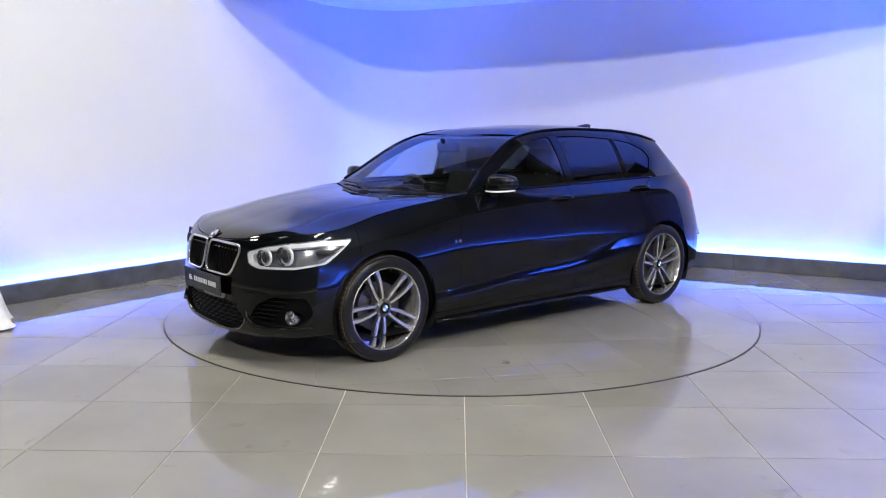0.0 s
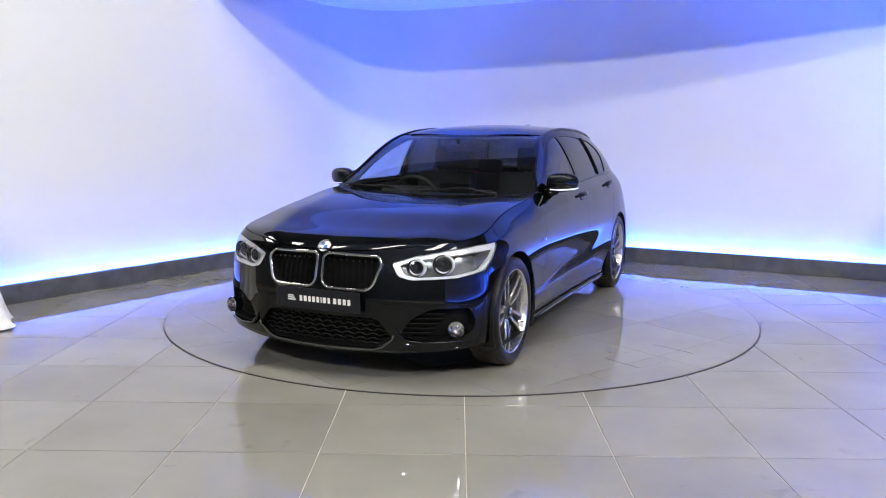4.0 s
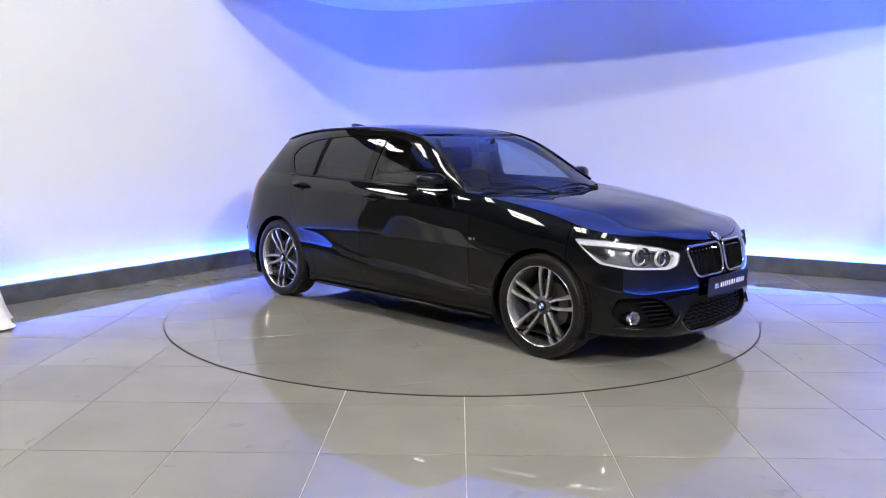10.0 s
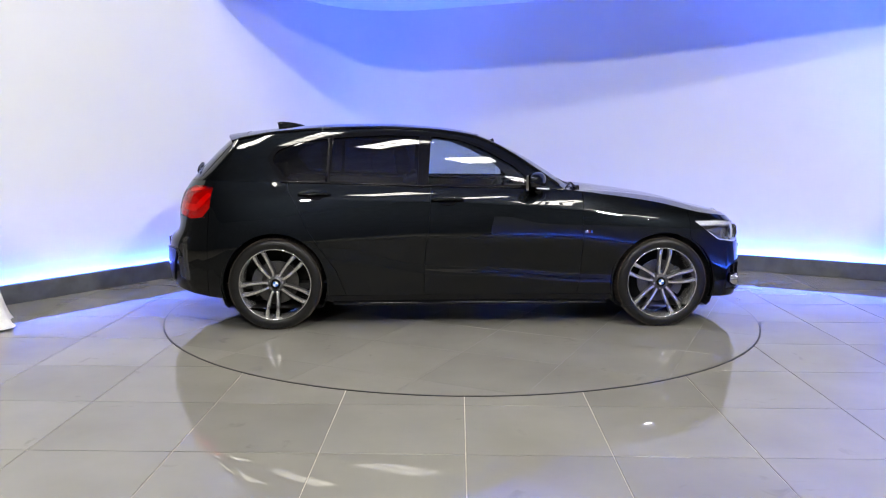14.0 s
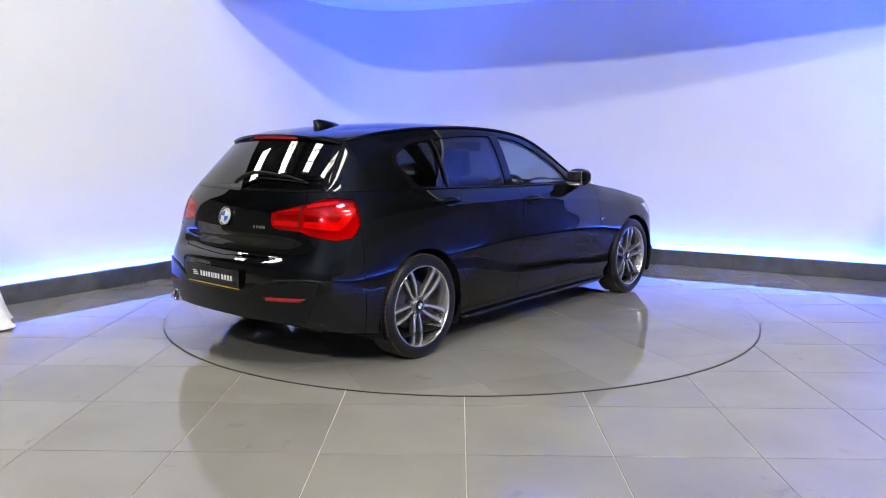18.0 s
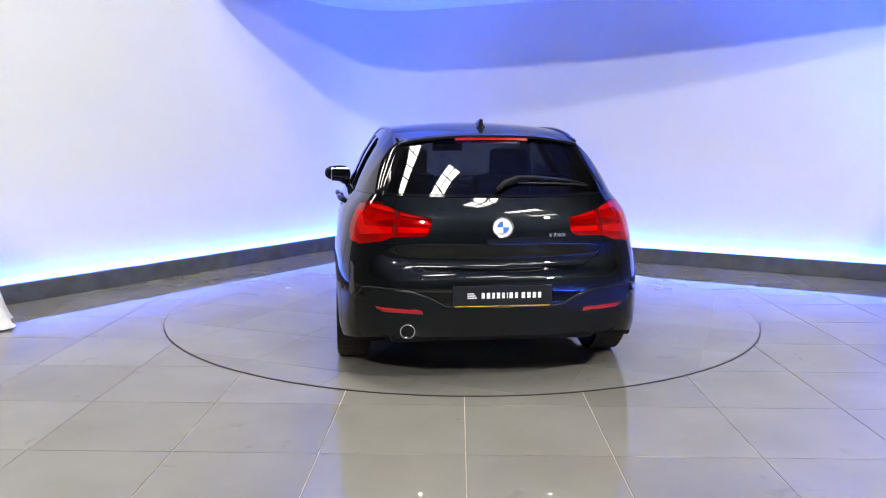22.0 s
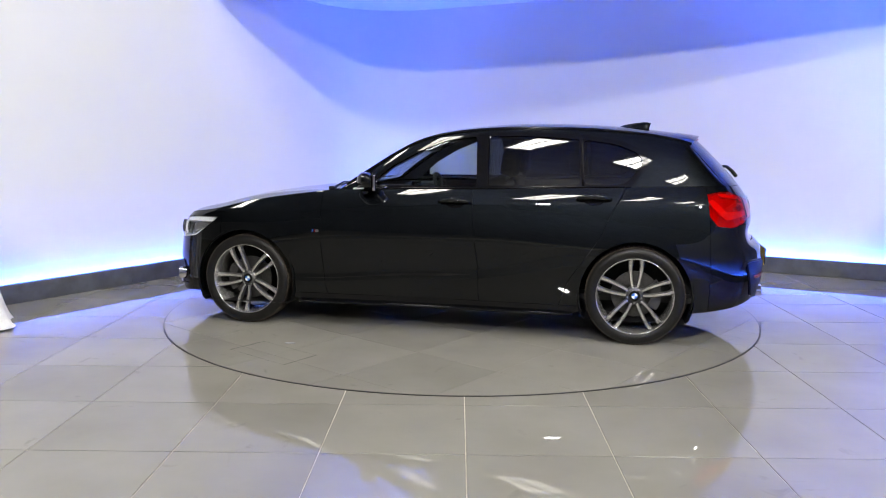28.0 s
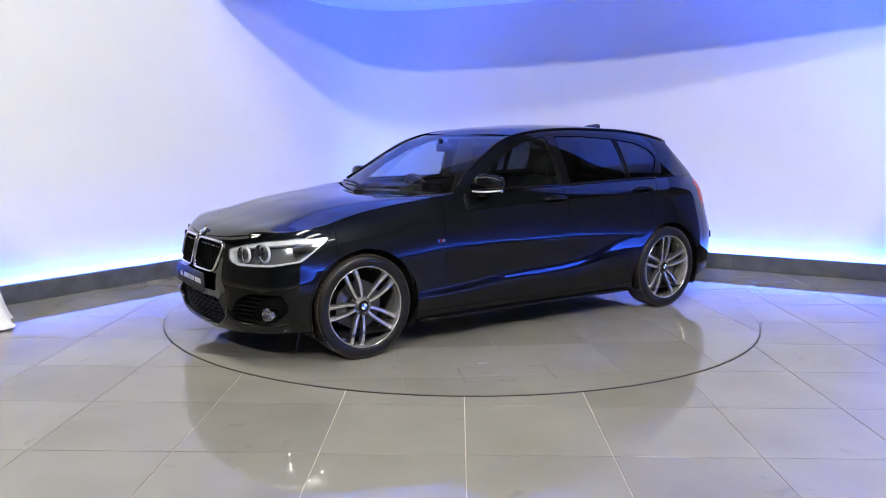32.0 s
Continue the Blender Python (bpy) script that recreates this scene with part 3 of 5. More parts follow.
def within(poly, x, y):
    hit = False
    n = len(poly)
    for i in range(n):
        x0, y0 = poly[i]
        x1, y1 = poly[(i + 1) % n]
        if (y0 > y) != (y1 > y) and x < (x1 - x0) * (y - y0) / (y1 - y0) + x0:
            hit = not hit
    return hit


def rounded(poly, r=0.02, seg=3):
    """The polygon with its corners rounded."""
    out = []
    n = len(poly)
    for i in range(n):
        p, a, b = Vector(poly[i]), Vector(poly[i - 1]), Vector(poly[(i + 1) % n])
        la, lb = (a - p).length, (b - p).length
        k = min(r, la * 0.45, lb * 0.45)
        s, e = p + (a - p) / la * k, p + (b - p) / lb * k
        for j in range(seg + 1):
            t = j / seg
            out.append(tuple(s * (1 - t) ** 2 + p * 2 * t * (1 - t) + e * t * t))
    return out


def circle(cx, cy, r, n=36, sx=1.0):
    return [(cx + r * sx * math.cos(2 * math.pi * k / n), cy + r * math.sin(2 * math.pi * k / n)) for k in range(n)]


def split(bm, regions):
    """Scores all regions (name, polygon) and sorts the faces; an earlier region wins. The rest is 'rest'."""
    for _, poly in regions:
        score(bm, poly)
    out = {}
    for f in bm.faces:
        c = f.calc_center_median()
        for name, poly in regions:
            if within(poly, c.x, c.y):
                out.setdefault(name, []).append(f)
                break
        else:
            out.setdefault("rest", []).append(f)
    return out


def islands(faces):
    """The faces sorted into connected pieces."""
    left, out = dict.fromkeys(faces), []
    while left:
        todo = [next(iter(left))]
        del left[todo[0]]
        for f in todo:
            for e in f.edges:
                for g in e.link_faces:
                    if g in left:
                        del left[g]
                        todo.append(g)
        out.append(todo)
    return out


def skin(name, faces, surf, material, parent, label="", flip=False, thick=0.012, gap=0.0018, lift=0.0, mirror=False, keep=()):
    """Lays flat faces on a surface as a panel with a rim of some thickness; its free edges stand back by gap."""
    vs = list({v for f in faces for v in f.verts})
    idx = {v: i for i, v in enumerate(vs)}
    uv = np.array([(v.co.x, v.co.y) for v in vs])
    fset = set(faces)
    border = []
    for f in faces:
        for l in f.loops:
            if sum(1 for g in l.edge.link_faces if g in fset) == 1:
                border.append((l.vert, l.link_loop_next.vert))
    move = np.zeros_like(uv)
    for a, b in border:
        d = b.co - a.co
        if d.length < 1e-9:
            continue
        nrm = np.array((-d.y, d.x)) / d.length
        for v in (a, b):
            move[idx[v]] += nrm
    ln = np.hypot(move[:, 0], move[:, 1])
    ok = ln > 1e-6
    move[ok] = move[ok] / ln[ok, None] * gap
    uv = uv + move
    e = 0.002
    P = surf(uv[:, 0], uv[:, 1])
    du = surf(uv[:, 0] + e, uv[:, 1]) - surf(uv[:, 0] - e, uv[:, 1])
    dv = surf(uv[:, 0], uv[:, 1] + e) - surf(uv[:, 0], uv[:, 1] - e)
    N = np.cross(du, dv)
    L = np.linalg.norm(N, axis=1, keepdims=True)
    N = N / np.maximum(L, 1e-12)
    if flip:
        N = -N
    P = P + N * lift
    if mirror:
        P, N = P * (1, -1, 1), N * (1, -1, 1)
    bset = {v for ab in border for v in ab}
    low = {}
    verts = [tuple(p) for p in P]
    for v in bset:
        low[v] = len(verts)
        verts.append(tuple(P[idx[v]] - N[idx[v]] * thick))
    turn = flip != mirror
    polys, normals, sharp = [], [], []
    for f in faces:
        ids = [idx[v] for v in f.verts]
        if turn:
            ids = ids[::-1]
        polys.append(ids)
        normals += [tuple(N[i]) for i in ids]
        sharp.append(True)
    if thick:
        for a, b in border:
            quad = [idx[b], idx[a], low[a], low[b]]
            if turn:
                quad = quad[::-1]
            c = [Vector(verts[i]) for i in quad]
            nn = (c[1] - c[0]).cross(c[2] - c[0])
            if nn.length < 1e-12:
                nn = (c[2] - c[0]).cross(c[3] - c[0])
            nn = tuple(nn.normalized()) if nn.length > 1e-12 else tuple(N[quad[0]] if quad[0] < len(N) else (0, 0, 1))
            polys.append(quad)
            normals += [nn] * 4
    me = bpy.data.meshes.new(name)
    me.from_pydata(verts, [], polys)
    me.materials.append(material)
    me.shade_smooth()
    me.normals_split_custom_set(normals)
    ob = new(name, me)
    ob.parent = parent
    if label:
        tagged(ob, label)
    return ob


def paint():
    """Dark flakes that shine when faced and go black when skimmed, under a clear coat."""
    m, t, b = mat("black_metallic_paint")
    put(b, Metallic=1.0, Roughness=0.46, Coat_Weight=1.0, Coat_Roughness=0.012)
    b.inputs["Coat IOR"].default_value = 1.45
    b.inputs["Specular Tint"].default_value = (0.0, 0.0, 0.0, 1)
    grain(t, b, 900.0, (0.0032, 0.0041, 0.0054), (0.0096, 0.0118, 0.0153), coords="Object", detail=2.0)
    return m


M_PAINT = paint()
M_BLACK = plain("black_plastic", (0.004, 0.004, 0.0045), 0.5, vary=0.25, scale=120, bumpy=0.1)
M_BLACK.node_tree.nodes["Principled BSDF"].inputs["IOR"].default_value = 1.35
M_VOID = plain("grille_black", (0.0025, 0.0025, 0.0028), 0.7, vary=0.2, scale=120)
M_VOID.node_tree.nodes["Principled BSDF"].inputs["Specular IOR Level"].default_value = 0.12
M_GLOSS = plain("gloss_black", (0.004, 0.004, 0.005), 0.05, vary=0.1)
M_GLOSS.node_tree.nodes["Principled BSDF"].inputs["IOR"].default_value = 1.38
M_DARKGREY = plain("grey_plastic", (0.005, 0.006, 0.0072), 0.30, vary=0.2, scale=150, bumpy=0.1)
M_DARKGREY.node_tree.nodes["Principled BSDF"].inputs["IOR"].default_value = 1.33
M_CHROME = plain("chrome", (0.78, 0.78, 0.80), 0.08, 1.0, vary=0.04)
M_SATIN = plain("satin_chrome", (0.55, 0.55, 0.56), 0.25, 1.0, vary=0.05)
M_RUBBER = plain("tyre_rubber", (0.006, 0.0058, 0.0056), 0.42, vary=0.3, scale=60, bumpy=0.2)
M_RUBBER.node_tree.nodes["Principled BSDF"].inputs["IOR"].default_value = 1.4
M_TREAD = plain("tyre_tread", (0.05, 0.038, 0.027), 0.8, vary=0.35, scale=40, bumpy=0.3)
M_ALLOY = plain("machined_alloy", (0.70, 0.69, 0.68), 0.24, 0.85, vary=0.06, scale=300)
M_ALLOYGREY = plain("grey_alloy", (0.10, 0.10, 0.104), 0.32, 0.7, vary=0.1)
M_DISC = plain("brake_disc", (0.12, 0.118, 0.115), 0.4, 0.9, vary=0.15, scale=90)
M_GLASS = glass("clear_glass", (0.62, 0.68, 0.68))
M_PRIVACY = glass("privacy_glass", (0.075, 0.08, 0.085))
M_LENS = glass("clear_lens", (0.92, 0.93, 0.95))
M_SEAL = plain("rubber_seal", (0.01, 0.01, 0.01), 0.5)
M_CLOTHDARK = plain("dark_cloth", (0.013, 0.013, 0.014), 0.85, vary=0.3, scale=200, bumpy=0.3)
M_TRIM = plain("dark_trim", (0.018, 0.018, 0.019), 0.6, vary=0.2, scale=100, bumpy=0.2)
M_HEADLINER = plain("headliner", (0.25, 0.245, 0.23), 0.9, vary=0.08, scale=100)
M_WHITE = plain("white_enamel", (0.8, 0.8, 0.8), 0.3, vary=0.02)
M_BLUE = plain("blue_enamel", (0.02, 0.12, 0.5), 0.3, vary=0.03)
M_REDLENS = plain("red_lens", (0.42, 0.008, 0.008), 0.1, vary=0.15, scale=12, coat=1.0)
M_REFLECTOR = plain("red_reflector", (0.30, 0.006, 0.012), 0.15, vary=0.1, scale=30, coat=1.0)
M_REDDEEP = plain("deep_red_lens", (0.22, 0.004, 0.006), 0.12, vary=0.15, scale=12, coat=1.0)
M_REDBRIGHT = plain("bright_red_bar", (0.75, 0.035, 0.02), 0.2, vary=0.08, scale=20, coat=1.0)
M_PLATE = plain("plate_charcoal", (0.014, 0.015, 0.019), 0.25, vary=0.08)
M_PLATE.node_tree.nodes["Principled BSDF"].inputs["IOR"].default_value = 1.33
M_PLATEYELLOW = plain("plate_yellow", (0.75, 0.5, 0.04), 0.35, vary=0.08)
M_SILVERPL = plain("silver_reflector", (0.90, 0.91, 0.93), 0.30, 0.3, vary=0.05)

WX, WZ, WR = 1.345, 0.3175, 0.3175
car = thing("car", "glossy black five-door hatchback car on the turntable", "car")


def mesh_grid_dz(u0, u1, du):
    return list(np.linspace(u0, u1, max(2, int(round((u1 - u0) / du)) + 1)))


VROW = [k / 34 for k in range(35)]
VROW_SIDE = [k / 54 for k in range(55)]
tub_v = lambda u, k: ZB(abs(u) if abs(u) <= UMAX else 2 * UMAX - abs(u)) + k * (ZT(abs(u) if abs(u) <= UMAX else 2 * UMAX - abs(u)) - ZB(abs(u) if abs(u) <= UMAX else 2 * UMAX - abs(u)))
U_SEAM_F, U_SEAM_R = ux(1.53), ux(-1.80)


def arch(x, r):
    return [(ux(x + r * math.cos(a)), WZ + r * math.sin(a)) for a in [2 * math.pi * k / 48 for k in range(48)]]


def both(poly):
    return poly, [(-u, z) for u, z in poly][::-1]


def shrink(poly, kx, ky, dx=0.0, dy=0.0):
    cx = sum(p[0] for p in poly) / len(poly)
    cy = sum(p[1] for p in poly) / len(poly)
    return [(cx + (x - cx) * kx + dx, cy + (y - cy) * ky + dy) for x, y in poly]


# front bumper with its lamps and grilles
HEAD = rounded([(uf(0.415), 0.668), (uf(0.55), 0.706), (uf(0.70), 0.733), (ux(1.76), 0.752), (ux(1.565), 0.752), (ux(1.63), 0.700), (ux(1.74), 0.618), (uf(0.74), 0.590), (uf(0.52), 0.580), (uf(0.45), 0.600)], 0.02)
KIDNEY = rounded([(uf(0.018), 0.685), (uf(0.022), 0.522), (uf(0.31), 0.518), (uf(0.365), 0.66), (uf(0.345), 0.694), (uf(0.04), 0.702)], 0.055, 5)
INTAKE = rounded([(uf(-0.0) - 0.345, 0.372), (-0.43, 0.27), (-0.32, 0.205), (0.32, 0.205), (0.43, 0.27), (0.345, 0.372)], 0.03)
SIDE_IN = rounded([(uf(0.79), 0.43), (uf(0.62), 0.43), (uf(0.52), 0.375), (uf(0.46), 0.285), (uf(0.55), 0.262), (uf(0.77), 0.275), (uf(0.81), 0.34)], 0.03)
bm = sheet_grid(mesh_grid_dz(-U_SEAM_F, U_SEAM_F, 0.024), VROW, tub_v)
regs = []
for nm, poly in (("head", HEAD), ("kidney", KIDNEY), ("side_in", SIDE_IN)):
    l, r = both(poly)
    regs += [(nm + "_l", l), (nm + "_r", r)]
regs += [("intake", INTAKE)]
for sgn in (1, -1):
    regs += [("arch" + str(sgn), [(sgn * a, b) for a, b in arch(WX, 0.352)])]
HEAD_IN = shrink(HEAD, 0.89, 0.74, 0.002, -0.008)
for poly in both(HEAD_IN):
    score(bm, poly)
got = split(bm, regs)
front_bumper = skin("front_bumper", got["rest"], tub, M_PAINT, car, "glossy black sculpted front bumper")
HOLES_F = got
bm_front = bm

# wings, doors and rear quarters
DOOR_F = [(ux(0.775), 1.2), (ux(0.775), 0.60), (ux(0.755), 0.30), (ux(0.74), 0.235), (ux(-0.325), 0.235), (ux(-0.325), 0.45), (ux(-0.29), 0.75), (ux(-0.262), 1.2)]
DOOR_R = [(ux(-0.262), 1.2), (ux(-0.29), 0.75), (ux(-0.325), 0.45), (ux(-0.325), 0.235), (ux(-0.86), 0.235), (ux(-0.93), 0.42), (ux(-1.03), 0.56), (ux(-1.11), 0.68), (ux(-1.19), 0.86), (ux(-1.25), 0.96), (ux(-1.30), 1.2)]
SILL = [(ux(1.06), 0.0), (ux(1.06), 0.235), (ux(-1.06), 0.235), (ux(-1.06), 0.0)]
TAIL = rounded([(ur(0.385), 0.905), (ur(0.60), 0.948), (ur(0.74), 0.985), (ux(-1.90), 0.985), (ux(-1.722), 0.962), (ux(-1.73), 0.925), (ux(-1.85), 0.775), (ux(-1.95), 0.762), (ur(0.66), 0.785), (ur(0.60), 0.808), (ur(0.42), 0.815), (ur(0.39), 0.84)], 0.013)
SEAM_R = [(ux(-1.80), 0.79), (ux(-1.74), 0.62), (ux(-1.60), 0.50), (ux(-1.60), 0.0), (UMAX + 0.3, 0.0), (UMAX + 0.3, 0.64), (UMAX, 0.618), (ur(0.45), 0.632), (ur(0.53), 0.665), (ur(0.585), 0.79), (ur(0.64), 0.805)]
side_parts = {}
for mir in (False, True):
    bm = sheet_grid(mesh_grid_dz(U_SEAM_F, U_SEAM_R, 0.03), VROW_SIDE, tub_v)
    got = split(bm, [("arch", arch(WX, 0.352)), ("arch", arch(-WX, 0.352)), ("sill", SILL), ("front_door", DOOR_F), ("rear_door", DOOR_R), ("wing", [(U_SEAM_F - 1, 0), (U_SEAM_F - 1, 1.3), (ux(0.70), 1.3), (ux(0.70), 0)])])
    side_parts["wing", mir] = skin("front_wing", got["wing"], tub, M_PAINT, car, mirror=mir)
    side_parts["sill", mir] = skin("sill", got["sill"], tub, M_GLOSS, car, mirror=mir)
    side_parts["front_door", mir] = skin("front_door", got["front_door"], tub, M_PAINT, car, mirror=mir)
    side_parts["rear_door", mir] = skin("rear_door", got["rear_door"], tub, M_PAINT, car, mirror=mir)
    side_parts["quarter", mir] = skin("rear_quarter", got["rest"], tub, M_PAINT, car, mirror=mir)
    skin("inner_panel", got["front_door"] + got["rear_door"] + [f for f in got["rest"] if f.calc_center_median().y > 0.70] + [f for f in got["wing"] if f.calc_center_median().y > 0.70], tub, M_TRIM, car, mirror=mir, lift=-0.035, thick=0, gap=0)
    bm.free()

# tail: hatch, bumper, lamps
two = lambda poly: (poly, [(2 * UMAX - u, z) for u, z in poly][::-1])
bm = sheet_grid(mesh_grid_dz(U_SEAM_R, 2 * UMAX - U_SEAM_R, 0.026), VROW, tub_v)
HATCH = [(ur(0.64), 1.2), (ur(0.60), 0.80), (ur(0.56), 0.705), (ur(0.47), 0.655), (UMAX, 0.640), (2 * UMAX - ur(0.47), 0.655), (2 * UMAX - ur(0.56), 0.705), (2 * UMAX - ur(0.60), 0.80), (2 * UMAX - ur(0.64), 1.2)]
INSERT = rounded([(ur(0.72), 0.545), (ur(0.48), 0.535), (ur(0.385), 0.505), (ur(0.31), 0.462), (2 * UMAX - ur(0.31), 0.462), (2 * UMAX - ur(0.385), 0.505), (2 * UMAX - ur(0.48), 0.535), (2 * UMAX - ur(0.72), 0.545),
                  (2 * UMAX - ur(0.66), 0.32), (2 * UMAX - ur(0.55), 0.29), (ur(0.55), 0.29), (ur(0.66), 0.32)], 0.03)
REFL = rounded([(ur(0.425), 0.446), (ur(0.42), 0.424), (ur(0.625), 0.429), (ur(0.66), 0.453)], 0.006)
regs = [("tail_l", two(TAIL)[0]), ("tail_r", two(TAIL)[1]), ("refl_l", two(REFL)[0]), ("refl_r", two(REFL)[1]), ("hatch", HATCH), ("insert", INSERT),
        ("arch", arch(-WX, 0.352)), ("arch", [(2 * UMAX - u, z) for u, z in arch(-WX, 0.352)]), ("quarter", [(0, 1.3), (0, 0.775), (2 * UMAX, 0.775), (2 * UMAX, 1.3)])]
GOT_R = split(bm, regs)
bm_tail = bm
rear_bumper = skin("rear_bumper", GOT_R["rest"], tub, M_PAINT, car)
hatch = skin("tailgate", GOT_R["hatch"], tub, M_PAINT, car)
if "quarter" in GOT_R:
    for isle in islands(GOT_R["quarter"]):
        skin("corner_panel", isle, tub, M_PAINT, car)
skin("bumper_insert", GOT_R["insert"], tub, M_DARKGREY, rear_bumper, "matt dark grey lower insert", lift=0.010)

# bonnet, windscreen, roof, rear window
bm = sheet_grid(list(np.linspace(-1, 1, 61)), list(np.linspace(0, 0.985, 56)))
bonnet = skin("bonnet", list(bm.faces), bonnet_sheet, M_PAINT, car, "glossy black bonnet with two soft ridges", gap=0.003)
bm = sheet_grid(list(np.linspace(-1, 1, 49)), list(np.linspace(0, 1, 25)))
SCREEN = rounded([(-0.985, 0.02), (-0.955, 0.985), (0.955, 0.985), (0.985, 0.02)], 0.05)
got = split(bm, [("glass", SCREEN)])
screen_frame = skin("windscreen_surround", got["rest"], screen_sheet, M_GLOSS, car, gap=0)
skin("windscreen", got["glass"], screen_sheet, M_GLASS, car, "clear windscreen", thick=0, gap=0.0)
bm = sheet_grid(list(np.linspace(-1, 1, 49)), list(np.linspace(0, 1, 41)))
skin("roof", list(bm.faces), roof_sheet, M_PAINT, car, gap=0.002)
skin("headliner", list(bm.faces), roof_sheet, M_HEADLINER, car, "pale grey cloth headliner", lift=-0.03, thick=0, gap=0)
bm = sheet_grid(list(np.linspace(-1, 1, 49)), list(np.linspace(0, 1, 25)))
RGLASS = rounded([(-0.955, 0.045), (-0.92, 0.94), (0.92, 0.94), (0.955, 0.045)], 0.08)
got = split(bm, [("glass", RGLASS)])
skin("rear_window_surround", got["rest"], tail_sheet, M_GLOSS, hatch, flip=True, gap=0.001)
rear_glass = skin("rear_window", got["glass"], tail_sheet, M_PRIVACY, hatch, "dark tinted rear window", flip=True, thick=0, gap=0.0)

# cabin sides: pillars and windows
GLASS_F = rounded([(0.455, 0.995), (0.30, 1.125), (0.10, 1.235), (-0.06, 1.298), (-0.27, 1.328), (-0.295, 1.00)], 0.03)
GLASS_R = rounded([(-0.375, 1.003), (-0.355, 1.330), (-0.60, 1.332), (-0.955, 1.312), (-0.975, 1.02)], 0.02)
GLASS_Q = rounded([(-1.0, 1.022), (-0.982, 1.310), (-1.20, 1.280), (-1.335, 1.225), (-1.375, 1.165), (-1.265, 1.028)], 0.04)
PILLAR_B = [(-0.297, 0.90), (-0.272, 1.335), (-0.353, 1.335), (-0.373, 0.90)]
FRAME_ALL = rounded([(0.52, 0.975), (0.33, 1.13), (0.11, 1.255), (-0.06, 1.318), (-0.30, 1.352), (-0.62, 1.358), (-1.0, 1.338), (-1.23, 1.303), (-1.365, 1.24), (-1.412, 1.165), (-1.30, 1.005), (-0.6, 0.985), (0.2, 0.965)], 0.03)
xs = sorted(set(list(np.linspace(X_A - 0.001, X_S, 90)) + list(np.linspace(X_S, X_C + 0.002, 14))))
for mir in (False, True):
    bm = sheet_grid(xs, [k / 24 for k in range(25)], lambda x, k: float(edge_at(x)[1] + k * (rail_z(np.array(x)) - edge_at(x)[1])))
    got = split(bm, [("gf", GLASS_F), ("gr", GLASS_R), ("gq", GLASS_Q), ("pb", PILLAR_B), ("frame", FRAME_ALL)])
    skin("cabin_side", got["rest"], cabin, M_PAINT, car, mirror=mir, flip=True, gap=0.0005)
    skin("window_frame", got["frame"], cabin, M_GLOSS, car, mirror=mir, flip=True, gap=0.0)
    skin("pillar_trim", got["rest"] + got["frame"] + got["pb"], cabin, M_TRIM, car, mirror=mir, flip=True, lift=-0.03, thick=0, gap=0)
    skin("door_pillar", got["pb"], cabin, M_GLOSS, car, mirror=mir, flip=True)
    skin("front_window", got["gf"], cabin, M_GLASS, side_parts["front_door", mir], "clear front door window", mirror=mir, flip=True, thick=0, gap=0, lift=-0.006)
    skin("rear_window", got["gr"], cabin, M_PRIVACY, side_parts["rear_door", mir], "dark tinted rear door window", mirror=mir, flip=True, thick=0, gap=0, lift=-0.006)
    skin("quarter_window", got["gq"], cabin, M_PRIVACY, side_parts["rear_door", mir], "dark tinted quarter window", mirror=mir, flip=True, thick=0, gap=0, lift=-0.006)
    bm.free()
# ---- wheels ----
TYRE = [(-0.100, 0.245), (-0.108, 0.256), (-0.112, 0.277), (-0.108, 0.300), (-0.092, 0.3125), (-0.05, 0.3170), (0.0, 0.3175), (0.05, 0.3170), (0.092, 0.3125), (0.108, 0.300), (0.112, 0.277), (0.108, 0.256), (0.100, 0.245)]



def spoke_mesh():
    """One of the five double spokes: a forked bar from the hub to the rim, in the wheel's plane."""
    bm = bmesh.new()
    for s in (-1, 1):
        # centre line of a fork leg: radius, sideways, outward face
        line = [(0.040, 0.010, 0.040, 0.012), (0.07, 0.020, 0.047, 0.0120), (0.105, 0.027, 0.053, 0.0122), (0.15, 0.032, 0.059, 0.0128), (0.195, 0.035, 0.062, 0.0142), (0.238, 0.034, 0.060, 0.017)]
        rows = []
        for r, side, out, half in line:
            c = s * side
            rows.append([bm.verts.new(v) for v in ((c - half, out - 0.006, r), (c - half * 0.62, out, r), (c + half * 0.62, out, r), (c + half, out - 0.006, r), (c + half * 0.8, out - 0.035, r), (c - half * 0.8, out - 0.035, r))])
        for a, b in zip(rows, rows[1:]):
            for k in range(6):
                f = bm.faces.new((a[k], a[(k + 1) % 6], b[(k + 1) % 6], b[k]))
                f.material_index = 0 if k == 1 else 1
        bm.faces.new(rows[0][::-1])
        bm.faces.new(rows[-1])
    bmesh.ops.recalc_face_normals(bm, faces=bm.faces)
    return bm


